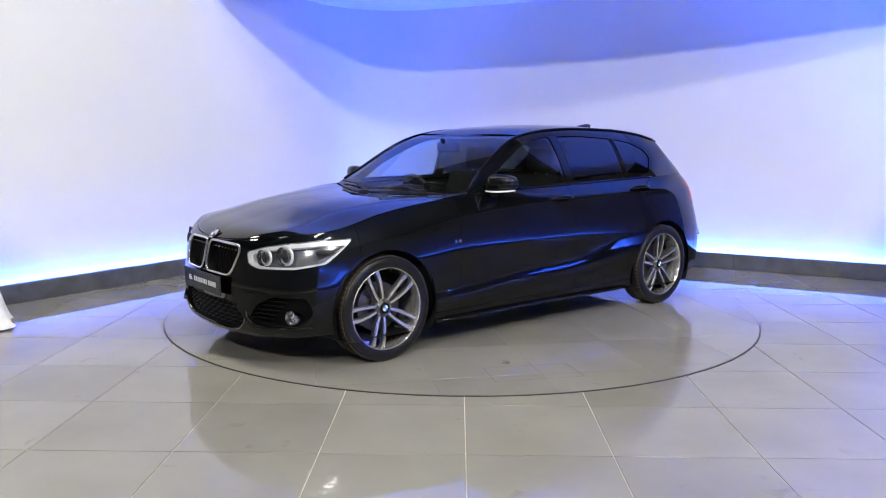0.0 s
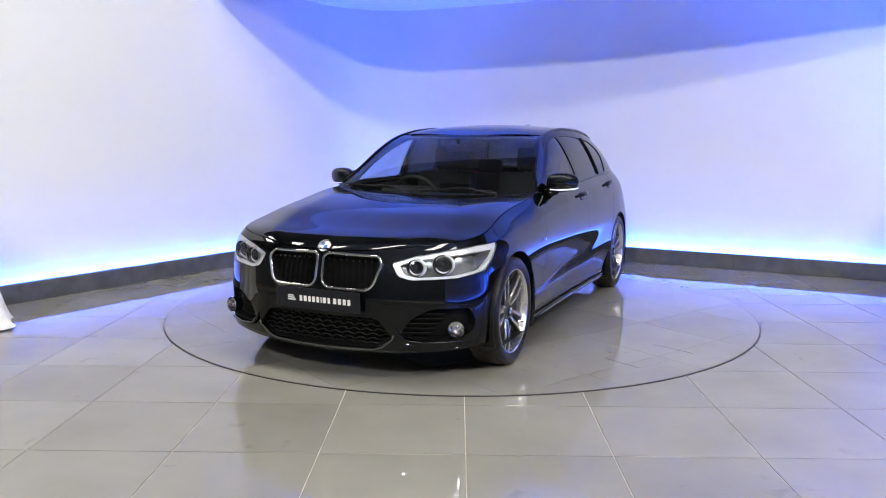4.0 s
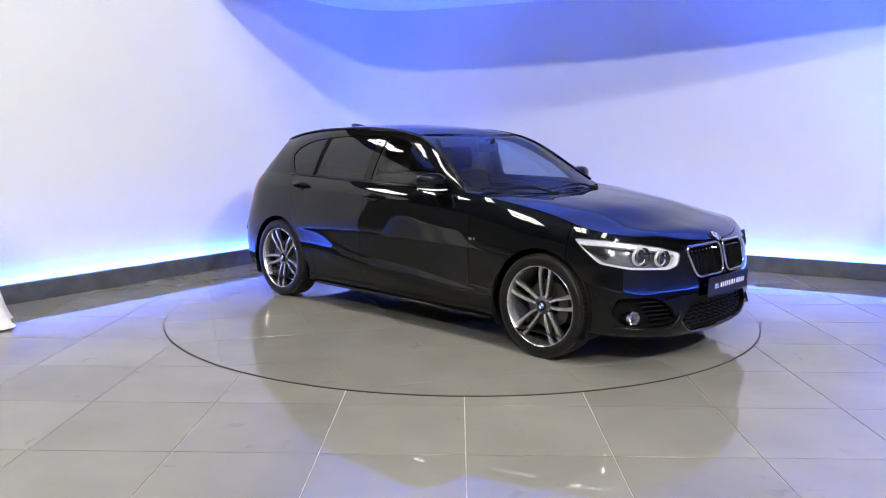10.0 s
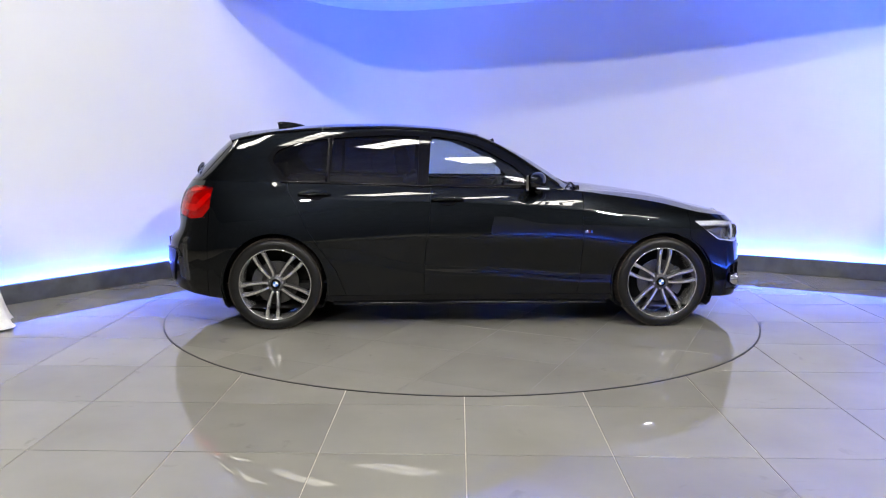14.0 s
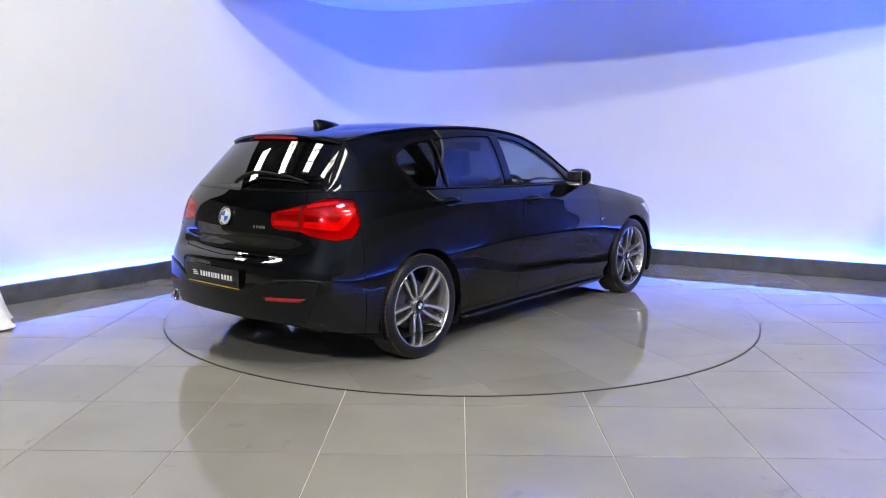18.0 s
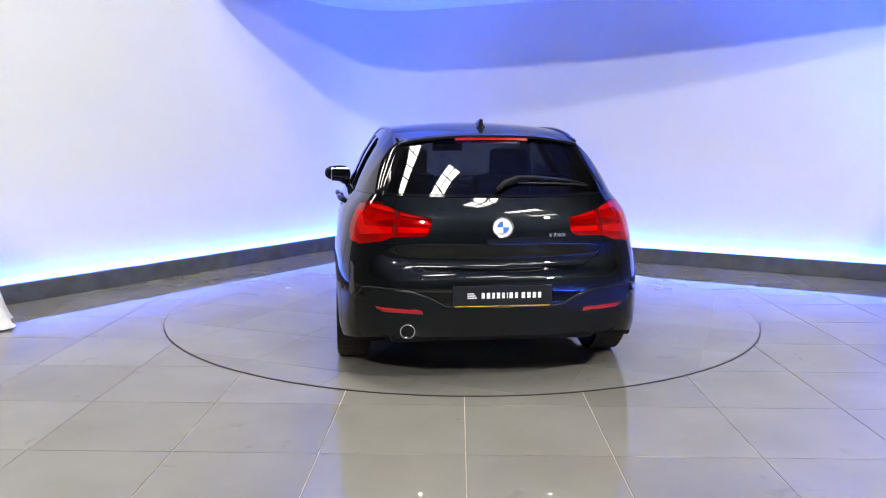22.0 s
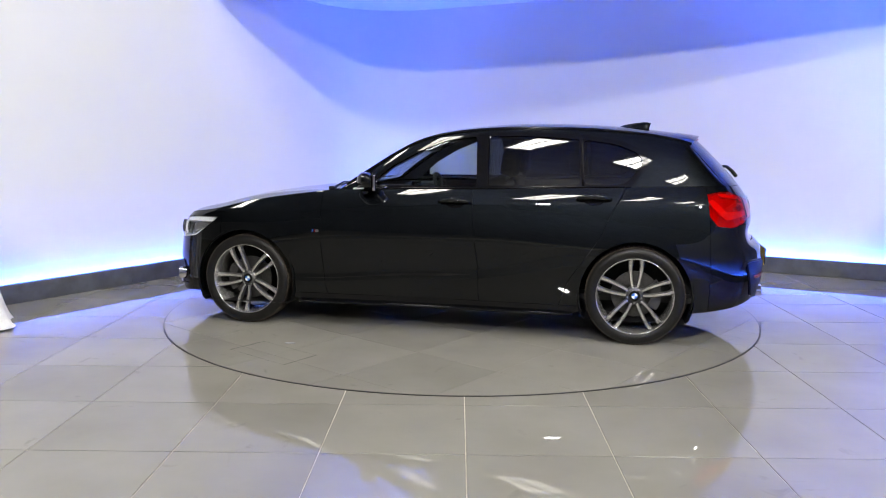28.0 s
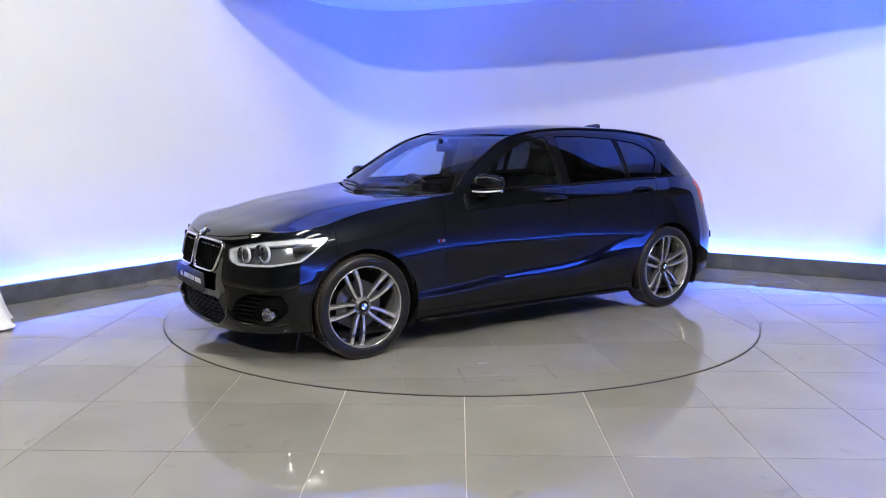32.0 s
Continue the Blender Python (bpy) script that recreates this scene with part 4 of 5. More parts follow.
def make_wheel(x, y_face, side, steer=0.0, spin=0.0):
    """A wheel whose hub cap sits at y_face on the left (side 1) or the right (side -1)."""
    base = Matrix.Translation((x, side * (y_face - 0.068), WZ)) @ Matrix.Rotation(radians(steer), 4, "Z") @ Matrix.Rotation(0 if side > 0 else math.pi, 4, "Z")
    tyre_ob = part("wheel", lathe([(-0.075, 0.232), (-0.085, 0.246), (0.085, 0.247), (0.088, 0.2475), (0.093, 0.2455), (0.092, 0.2425), (0.083, 0.240), (0.070, 0.234), (-0.02, 0.226), (-0.075, 0.228)], 64), M_ALLOY, car, "five double-spoke polished alloy wheel", smooth=False)
    tyre_ob.matrix_local = base
    tyre_ob.data.shade_smooth()
    t = part("tyre", lathe([(a * 0.88, r) for a, r in TYRE], 72), M_RUBBER, tyre_ob, "black road tyre", smooth=True)
    # tread blocks
    bm = bmesh.new()
    n = 66
    for k in range(n):
        a = 2 * math.pi * k / n
        for y0, y1 in ((-0.082, -0.048), (-0.043, -0.017), (-0.012, 0.012), (0.017, 0.043), (0.048, 0.082)):
            g = bmesh.ops.create_cube(bm, size=1)["verts"]
            bmesh.ops.transform(bm, matrix=Matrix.Rotation(a, 4, "Y") @ pose(0, (y0 + y1) / 2, 0.3165 - 0.0012 * abs(y0 + y1) * 20) @ Matrix.Diagonal((0.022, y1 - y0, 0.005, 1)), verts=g)
    part("tread", bm, M_TREAD, tyre_ob, "dusty brown tread blocks")
    sp = mesh_of(spoke_mesh(), "spoke", [M_ALLOY, M_ALLOYGREY])
    for k in range(5):
        o = new("spoke", sp)
        o.parent = tyre_ob
        o.matrix_local = Matrix.Translation((0, 0.008, 0)) @ Matrix.Rotation(radians(72 * k + spin), 4, "Y")
    part("hub", lathe([(0.0, 0.06), (0.040, 0.062), (0.050, 0.055), (0.059, 0.036), (0.062, 0.034)], 32), M_ALLOYGREY, tyre_ob, smooth=True)
    badge = part("hub_cap", lathe([(0.058, 0.033), (0.066, 0.032), (0.068, 0.029), (0.068, 0.0)], 32), M_GLOSS, tyre_ob, "round black hub cap with blue and white quarters")
    quarters(badge, Matrix.Translation((0, 0.0685, 0)) @ Matrix.Rotation(-math.pi / 2, 4, "X") , 0.019)
    for k in range(5):
        g = bmesh.new()
        bmesh.ops.create_cone(g, cap_ends=True, segments=8, radius1=0.0085, radius2=0.0075, depth=0.02)
        part("wheel_bolt", g, M_STEEL, tyre_ob).matrix_local = Matrix.Rotation(radians(72 * k + 36 + spin), 4, "Y") @ pose(0, 0.046, 0.044, 90, 0, 0)
    part("brake_disc", lathe([(-0.02, 0.07), (-0.02, 0.150), (-0.006, 0.150), (-0.006, 0.075), (0.004, 0.07), (0.004, 0.0)], 48), M_DISC, tyre_ob, "grey steel brake disc")
    cal = bmesh.new()
    rows = []
    for k in range(9):
        a = radians(-35 + 70 * k / 8) + math.pi * (0.0 if side * (1 if x > 0 else -1) > 0 else 1.0)
        rows.append([cal.verts.new((r * math.cos(a), yy, r * math.sin(a))) for r, yy in ((0.105, -0.05), (0.168, -0.05), (0.168, 0.02), (0.105, 0.025))])
    for a, b in zip(rows, rows[1:]):
        for k in range(4):
            cal.faces.new((a[k], a[(k + 1) % 4], b[(k + 1) % 4], b[k]))
    cal.faces.new(rows[0]), cal.faces.new(rows[-1][::-1])
    bmesh.ops.recalc_face_normals(cal, faces=cal.faces)
    part("caliper", cal, M_ALLOYGREY, tyre_ob)
    part("valve", tube([(0.0, 0.066, -0.205), (0.0, 0.09, -0.198)], 0.004, 6), M_BLACK, tyre_ob).matrix_local = Matrix.Rotation(radians(36 + spin), 4, "Y")
    return tyre_ob


def quarters(parent, m, r):
    """A roundel of four quarters, alternately blue and white, facing the frame's z."""
    for k in range(4):
        bm = bmesh.new()
        pts = [(0, 0)] + [(r * math.cos(a), r * math.sin(a)) for a in [math.pi / 2 * (k + j / 6) for j in range(7)]]
        top = [bm.verts.new((x, y, 0.001)) for x, y in pts]
        low = [bm.verts.new((x, y, -0.002)) for x, y in pts]
        bm.faces.new(top)
        for i in range(len(pts)):
            bm.faces.new((top[i], low[i], low[(i + 1) % len(pts)], top[(i + 1) % len(pts)]))
        bmesh.ops.recalc_face_normals(bm, faces=bm.faces)
        part("quarter", bm, M_BLUE if k % 2 else M_WHITE, parent).matrix_local = m


for sx, yf in ((WX, 0.833), (-WX, 0.840)):
    for side in (1, -1):
        make_wheel(sx, yf, side, spin={(1, 1): 23, (1, -1): -6, (-1, 1): -1, (-1, -1): 29}[(1 if sx > 0 else -1, side)])

# wheel housings and underbody
for sx in (WX, -WX):
    for side in (1, -1):
        bm = lathe([(-0.20, 0.06), (-0.20, 0.362), (0.075, 0.366)], 48)
        for v in list(bm.verts):
            if v.co.z < -0.16:
                v.co.z = -0.16
        ob = part("wheel_housing", bm, M_BLACK, car)
        ob.matrix_local = Matrix.Translation((sx, side * 0.79, WZ)) @ Matrix.Rotation(0 if side > 0 else math.pi, 4, "Z")
bm = box((-1.90, -0.58, 0.20), (1.95, 0.58, 0.32), 0.03)
add_box(bm, (-0.98, -0.80, 0.18), (0.98, 0.80, 0.30), 0.02)
part("underbody", bm, M_BLACK, car)
# ---- lamps, grilles and trim of the car ----
def on_tub(u, z, lift=0.0):
    """A place on the lower body and its outward normal."""
    a = np.array([float(u)])
    b = np.array([float(z)])
    e = 0.003
    p = tub(a, b)[0]
    n = np.cross(tub(a + e, b)[0] - tub(a - e, b)[0], tub(a, b + e)[0] - tub(a, b - e)[0])
    n = Vector(n).normalized()
    return Vector(p) + n * lift, n


def facing(p, n, roll=0.0):
    """A frame at p whose z runs along n, with its y as far up as it can be."""
    n = Vector(n).normalized()
    x = Vector((0, 0, 1)).cross(n)
    if x.length < 1e-4:
        x = Vector((0, 1, 0))
    x.normalize()
    m = Matrix((x, n.cross(x), n)).transposed().to_4x4()
    m.translation = p
    return m @ Matrix.Rotation(radians(roll), 4, "Z")


def flip_y(bm):
    for v in bm.verts:
        v.co.y = -v.co.y
    bmesh.ops.reverse_faces(bm, faces=bm.faces)
    return bm


def lathe_z(rows, n=32):
    bm = lathe(rows, n)
    bmesh.ops.rotate(bm, matrix=Matrix.Rotation(radians(90), 3, "X"), verts=bm.verts)
    return bm


def ring_z(r, w, seg=28, squash=1.0):
    return tube([(r * math.cos(2 * math.pi * k / seg), r * squash * math.sin(2 * math.pi * k / seg), 0) for k in range(seg)], w, 8, closed=True)


def span(poly, u):
    """The heights at which a vertical line crosses the polygon."""
    zs = []
    for i in range(len(poly)):
        (a, b), (c, d) = poly[i], poly[(i + 1) % len(poly)]
        if (a > u) != (c > u):
            zs.append(b + (d - b) * (u - a) / (c - a))
    return (min(zs), max(zs)) if len(zs) > 1 else None


M_HOUSING = plain("lamp_housing", (0.34, 0.345, 0.36), 0.22, 0.7, vary=0.1)
M_RINGWHITE = plain("white_light_ring", (0.70, 0.71, 0.73), 0.25, vary=0.03)
M_PROJECTOR = plain("projector_lens", (0.03, 0.032, 0.038), 0.05, 0.2, vary=0.1, coat=1.0)
M_REDGLASS = glass("red_lens_glass", (0.95, 0.10, 0.09))
M_MIRROR = plain("mirror_glass", (0.85, 0.86, 0.87), 0.02, 1.0, vary=0.01)
M_BROWLIP = plain("grey_gloss_lip", (0.10, 0.10, 0.102), 0.2, 0.5, vary=0.05)

# headlamps
for nm, sg in (("head_l", 1), ("head_r", -1)):
    fs = HOLES_F[nm]
    lamp = skin("headlamp", fs, tub, M_HOUSING, car, "clear headlamp with two round light rings", lift=-0.055, thick=-0.053, gap=0.0)
    inner = [(sg * a, b) for a, b in HEAD_IN]
    rim = [f for f in fs if not within(inner, f.calc_center_median().x, f.calc_center_median().y)]
    skin("light_frame", rim, tub, M_SILVERPL, lamp, "bright silver frame round the lamp", lift=-0.012, thick=0.03, gap=0.001)
    skin("lens", fs, tub, M_LENS, lamp, "clear plastic lens", lift=0.0, thick=0, gap=0.0015)
    block = [(ux(1.78), 0.640), (ux(1.67), 0.690), (ux(1.605), 0.732), (ux(1.72), 0.734), (ux(1.80), 0.705)]
    g = sheet_grid(list(np.linspace(min(u for u, _ in block), max(u for u, _ in block), 9)), list(np.linspace(0.64, 0.734, 7)))
    score(g, block)
    skin("reflector_block", [f for f in g.faces if within(block, f.calc_center_median().x, f.calc_center_median().y)], tub, M_CHROME, lamp, "silver corner reflector", lift=-0.024, thick=0.012, gap=0, mirror=sg < 0)
    g.free()
    for yy, zz, r in ((0.680, 0.667, 0.054), (0.545, 0.650, 0.047)):
        p, n = on_tub(uf(yy), zz, -0.030)
        n = Vector((n.x + 0.8, n.y * 0.7, n.z * 0.2)).normalized()
        m = facing(p, n)
        if sg < 0:
            m = facing((p.x, -p.y, p.z), (n.x, -n.y, n.z))
        ring = part("light_ring", ring_z(r, 0.0085, 28, 0.88), M_RINGWHITE, lamp, "white light ring")
        ring.matrix_local = m
        cup = part("projector", lathe_z([(0.03, r * 0.98), (0.0, r * 0.82), (0.004, r * 0.62), (-0.008, r * 0.42), (-0.014, 0.0)], 28), M_PROJECTOR, lamp, smooth=True)
        cup.matrix_local = m

# kidney grilles
for nm, sg in (("kidney_l", 1), ("kidney_r", -1)):
    grille = skin("kidney_grille", HOLES_F[nm], tub, M_VOID, car, "black kidney grille in a chrome frame", lift=-0.05, thick=-0.046, gap=0)
    pts = []
    for u, z in KIDNEY:
        p, n = on_tub(u, z, 0.004)
        pts.append((p.x, sg * p.y, p.z))
    part("chrome_frame", tube(pts, 0.0085, 8, closed=True), M_CHROME, grille, "chrome grille frame", smooth=True)
    us = [u for u, _ in KIDNEY]
    for k in range(9):
        u = min(us) + (max(us) - min(us)) * (k + 0.7) / 9.3
        zz = span(KIDNEY, u)
        if not zz:
            continue
        low, high = zz
        line = [on_tub(u, low + (high - low) * j / 5, -0.036)[0] for j in range(6)]
        line = [(p.x, sg * p.y, p.z) for p in line]
        part("slat", tube(line, 0.0045, 6), M_VOID, grille)
        p = on_tub(u, high - 0.022, -0.012)[0]
        q = on_tub(u, high - 0.030, -0.010)[0]
        part("slat_tip", tube([(p.x, sg * p.y, p.z), (q.x, sg * q.y, q.z)], 0.0042, 6), M_CHROME, grille)

# lower intakes and fog lamps
intake = skin("lower_grille", HOLES_F["intake"], tub, M_VOID, front_bumper, "black mesh lower grille", lift=-0.06, thick=-0.055, gap=0)
for k in range(6):
    z = 0.222 + k * 0.027
    half = 0.33 + 0.09 * (1 - abs(z - 0.275) / 0.09) if abs(z - 0.275) < 0.09 else 0.32
    line = []
    n = 44
    for j in range(n + 1):
        u = -half + 2 * half * j / n
        p, nn = on_tub(u, z + 0.005 * (1 if (j + k) % 4 < 2 else -1), -0.03)
        line.append(p)
    part("mesh_bar", tube(line, 0.0042, 5), M_BLACK, intake)
lip = []
for u, z in [(-0.435, 0.285), (-0.43, 0.262), (-0.37, 0.215), (-0.32, 0.198), (-0.16, 0.193), (0, 0.191), (0.16, 0.193), (0.32, 0.198), (0.37, 0.215), (0.43, 0.262), (0.435, 0.285)]:
    lip.append(on_tub(u, z, 0.004)[0])
part("lip", tube(lip, 0.0055, 8), M_BROWLIP, front_bumper, "thin shiny lip under the lower grille", smooth=True)
for nm, sg in (("side_in_l", 1), ("side_in_r", -1)):
    vent = skin("side_intake", HOLES_F[nm], tub, M_VOID, front_bumper, lift=-0.05, thick=-0.046, gap=0)
    for k in range(5):
        z = 0.295 + 0.026 * k
        line = [on_tub(uf(0.47 + 0.018 * k + 0.03 * j), z, -0.025)[0] for j in range(6)]
        part("vent_bar", tube([(p.x, sg * p.y, p.z) for p in line], 0.005, 6), M_VOID, vent)
    p, n = on_tub(uf(0.735), 0.332, -0.012)
    n = Vector((1, 0.25, 0.02))
    m = facing((p.x - 0.022, sg * p.y, p.z), (n.x, sg * n.y, n.z))
    fog = part("fog_lamp", lathe_z([(0.05, 0.044), (0.0, 0.045), (-0.006, 0.041), (0.0, 0.037), (0.022, 0.028), (0.026, 0.0)], 32), M_CHROME, vent, "round fog lamp in a chrome ring", smooth=True)
    fog.matrix_local = Matrix.Translation((0, 0, -0.012)) @ m
    part("lens", lathe_z([(-0.003, 0.037), (-0.010, 0.02), (-0.012, 0.0)], 28), M_LENS, fog, smooth=True)
    # winglet below the intake
    line = [on_tub(uf(y), z, l)[0] for y, z, l in ((0.80, 0.262, 0.0), (0.72, 0.252, 0.008), (0.60, 0.246, 0.012), (0.50, 0.256, 0.012), (0.455, 0.29, 0.008), (0.44, 0.33, 0.0))]
    part("winglet", tube([(q.x, sg * q.y, q.z) for q in line], [0.004, 0.009, 0.011, 0.011, 0.008, 0.004], 8), M_GLOSS, front_bumper, smooth=True)


# number plates: bars stand for the writing
def plate(name, w, h, m, parent, label, border=None):
    ob = part(name, box((-w / 2, -h / 2, -0.004), (w / 2, h / 2, 0.004), 0.0025), M_PLATE, parent, label)
    ob.matrix_local = m
    k = w / 0.55
    part("mark", lathe_z([(-0.0045, 0.0), (-0.0055, 0.0), (-0.0055, 0.017), (-0.0045, 0.017)][::-1], 20), M_WHITE, ob).matrix_local = Matrix.Translation((-0.212 * k, 0, 0))
    for j in range(3):
        part("mark_bar", box((-0.196 * k, 0.008 - 0.011 * j, 0.004), ((-0.160 + 0.008 * j) * k, 0.014 - 0.011 * j, 0.0055)), M_WHITE, ob)
    x = -0.118 * k
    for j, lw in enumerate((17, 18, 15, 17, 16, 6, 19, 15, 0, 19, 19, 18, 17)):
        if lw:
            part("writing_bar", box((x, -0.015, 0.004), (x + lw * 0.001 * k * 1.05, 0.015, 0.0052)), M_WHITE, ob)
        x += (lw + 5 if lw else 8) * 0.001 * k * 1.30
    return ob


plate("number_plate", 0.53, 0.115, facing((2.124, 0.01, 0.456), (1, 0, -0.03)), car, "charcoal number plate with white marks")
under = part("plate_backing", box((-0.248, -0.0575, -0.0005), (0.248, 0.050, 0.004), 0.0005), M_PLATEYELLOW, car, "yellow plate edge behind the rear plate")
under.matrix_local = facing((-2.2085, 0.015, 0.522), (-1, 0, -0.04))
plate("number_plate", 0.515, 0.105, facing((-2.2135, 0.015, 0.524), (-1, 0, -0.04)), car, "charcoal number plate with white marks")


def roundel(parent, m, r):
    ob = part("badge", lathe_z([(0.006, r * 1.08), (-0.004, r * 1.06), (-0.007, r * 0.98), (-0.005, r * 0.92)], 36), M_SATIN, parent, "round badge with blue and white quarters", smooth=True)
    ob.matrix_local = m
    part("badge_ring", lathe_z([(-0.004, r * 0.93), (-0.005, 0.0)], 36), M_SILVERPL, ob)
    quarters(ob, Matrix.Translation((0, 0, 0.0065)), r * 0.60)
    return ob


bp = bonnet_sheet(np.array([0.0]), np.array([0.035]))[0]
roundel(bonnet, facing(Vector(bp) + Vector((0.004, 0, 0.004)), (0.72, 0, 0.69)), 0.037)
p, n = on_tub(UMAX, 0.860, 0.009)
roundel(hatch, facing(p, n), 0.052)
for k, w in enumerate((0.014, 0.014, 0.024, 0.018)):
    p, n = on_tub(2 * UMAX - ur(0.265 + 0.026 * k), 0.818, 0.002)
    b = part("model_mark", box((-w / 2, -0.0085, 0), (w / 2, 0.0085, 0.003), 0.001), M_SATIN, hatch)
    b.matrix_local = facing(p, n)

# tail lamps
for nm, half in (("tail_l", 0), ("tail_r", 1)):
    poly = two(TAIL)[half]
    lamp = skin("tail_lamp", GOT_R[nm], tub, M_REDLENS, car, "bright red tail lamp", lift=-0.03, thick=-0.028, gap=0.0)
    bars = [[(ur(0.40), 0.862), (ur(0.40), 0.835), (ur(0.575), 0.832), (ur(0.575), 0.862)], [(ur(0.615), 0.862), (ur(0.615), 0.830), (ux(-1.93), 0.812), (ux(-1.88), 0.845), (ux(-1.80), 0.935), (ux(-1.84), 0.945), (ux(-1.935), 0.862)],
            [(ur(0.41), 0.925), (ur(0.41), 0.905), (ur(0.575), 0.925), (ur(0.575), 0.945)], [(ur(0.62), 0.965), (ur(0.62), 0.94), (ux(-1.92), 0.962), (ux(-1.90), 0.98)]]
    dark_b = [[(ur(0.41), 0.893), (ur(0.41), 0.872), (ur(0.575), 0.872), (ur(0.575), 0.905)], [(ur(0.61), 0.905), (ur(0.61), 0.873), (ur(0.72), 0.876), (ur(0.72), 0.892)]]
    for group, mt, nme in ((bars, M_REDBRIGHT, "light_bar"), (dark_b, M_REDDEEP, "dark_band")):
        for bpoly in group:
            bpoly = rounded(bpoly, 0.008, 2)
            bpoly = bpoly if half == 0 else [(2 * UMAX - u, z) for u, z in bpoly][::-1]
            g = sheet_grid(list(np.linspace(min(u for u, _ in bpoly), max(u for u, _ in bpoly), 9)), list(np.linspace(min(z for _, z in bpoly), max(z for _, z in bpoly), 5)))
            score(g, bpoly)
            fs = [f for f in g.faces if within(bpoly, f.calc_center_median().x, f.calc_center_median().y)]
            if fs:
                skin(nme, fs, tub, mt, lamp, lift=-0.012 if nme == "light_bar" else -0.016, thick=0.01, gap=0)
            g.free()
    skin("lens", GOT_R[nm], tub, M_REDGLASS, lamp, "glossy red lens", lift=0.001, thick=0, gap=0.001)
    z0, z1 = 0.815, 0.948
    line = [on_tub(ur(0.592) if half == 0 else 2 * UMAX - ur(0.592), z0 + (z1 - z0) * k / 4, 0.0)[0] for k in range(5)]
    part("seam", tube(line, 0.0035, 6), M_BLACK, lamp)
for nm in ("refl_l", "refl_r"):
    skin("reflector", GOT_R[nm], tub, M_REFLECTOR, rear_bumper, "deep red reflector", lift=0.012, thick=0.012, gap=0.001)

# lip along the top of the rear insert
lip = [(0.745, 0.50), (0.725, 0.540), (0.68, 0.549), (0.58, 0.545), (0.48, 0.534), (0.39, 0.506), (0.31, 0.463), (0.24, 0.458), (0.12, 0.458), (0.0, 0.458)]
line = [on_tub(ur(y), z, 0.006)[0] for y, z in lip]
line += [Vector((q[0], -q[1], q[2])) for q in line[-2::-1]]
part("insert_lip", tube(line, 0.0075, 8), M_DARKGREY, rear_bumper, smooth=True)

# exhaust
ex = part("exhaust_pipe", lathe([(0.10, 0.030), (-0.03, 0.033), (-0.034, 0.037), (-0.03, 0.040), (0.10, 0.040)], 32), M_CHROME, car, "polished round exhaust tip", smooth=True)
ex.matrix_local = pose(-2.125, 0.50, 0.330, 0, 0, -90)
part("bore", lathe([(0.02, 0.0), (0.02, 0.0325), (-0.02, 0.0328)], 24), M_BLACK, ex)

# roof spoiler with its brake light
bm = bmesh.new()
rows = []
for k in range(37):
    q = -1 + 2 * k / 36
    a = Vector(roof_sheet(np.array([q]), np.array([0.95]))[0])
    e = Vector(roof_sheet(np.array([q]), np.array([1.0]))[0])
    d = (e - a).normalized()
    ext = 0.050 * (1 - 0.35 * abs(q) ** 4)
    tip = e + Vector((d.x, 0, d.z)) * ext + Vector((0, 0, 0.001))
    rows.append([bm.verts.new(v) for v in (a + Vector((0, 0, 0.0025)), e + Vector((0, 0, 0.004)), tip, tip + Vector((0.004, 0, -0.012)), e + Vector((-0.012, 0, -0.035)), e + Vector((0.05, 0, -0.03)))])
for a, b in zip(rows, rows[1:]):
    for k in range(6):
        bm.faces.new((a[k], b[k], b[(k + 1) % 6], a[(k + 1) % 6]))
bm.faces.new(rows[0])
bm.faces.new(rows[-1][::-1])
bmesh.ops.recalc_face_normals(bm, faces=bm.faces)
spoiler = part("roof_spoiler", bm, M_PAINT, hatch, "glossy black roof spoiler")
bm = bmesh.new()
rows = []
for k in range(13):
    q = -0.40 + 0.8 * k / 12
    e = Vector(roof_sheet(np.array([q]), np.array([1.0]))[0])
    rows.append([bm.verts.new(e + Vector(v)) for v in ((-0.040, 0, -0.010), (-0.046, 0, -0.032), (-0.02, 0, -0.036), (-0.02, 0, -0.012))])
for a, b in zip(rows, rows[1:]):
    for k in range(4):
        bm.faces.new((a[k], b[k], b[(k + 1) % 4], a[(k + 1) % 4]))
bm.faces.new(rows[0])
bm.faces.new(rows[-1][::-1])
bmesh.ops.recalc_face_normals(bm, faces=bm.faces)
part("brake_light", bm, M_REDLENS, spoiler, "red high brake light")

# aerial fin
bm = bmesh.new()
rows = []
for k in range(11):
    t = k / 10
    x = -1.215 - 0.205 * t
    zr = float(CENTRE_Z(-x)) - 0.004
    h = 0.056 * (t ** 0.7) * (1 if t < 0.85 else 1 - (t - 0.85) * 1.5) + 0.004
    w = 0.044 * (math.sin(math.pi * min(1, 0.25 + t * 0.62))) + 0.004
    back = -0.012 * t
    rows.append([bm.verts.new(v) for v in ((x, -w, zr), (x + back * 0.3, -w * 0.45, zr + h * 0.5), (x + back, -0.006, zr + h), (x + back, 0.006, zr + h), (x + back * 0.3, w * 0.45, zr + h * 0.5), (x, w, zr))])
for a, b in zip(rows, rows[1:]):
    for k in range(5):
        bm.faces.new((a[k], a[k + 1], b[k + 1], b[k]))
bm.faces.new(rows[0])
bm.faces.new(rows[-1][::-1])
bmesh.ops.recalc_face_normals(bm, faces=bm.faces)
part("aerial_fin", bm, M_PAINT, car, "black shark-fin aerial", smooth=True)

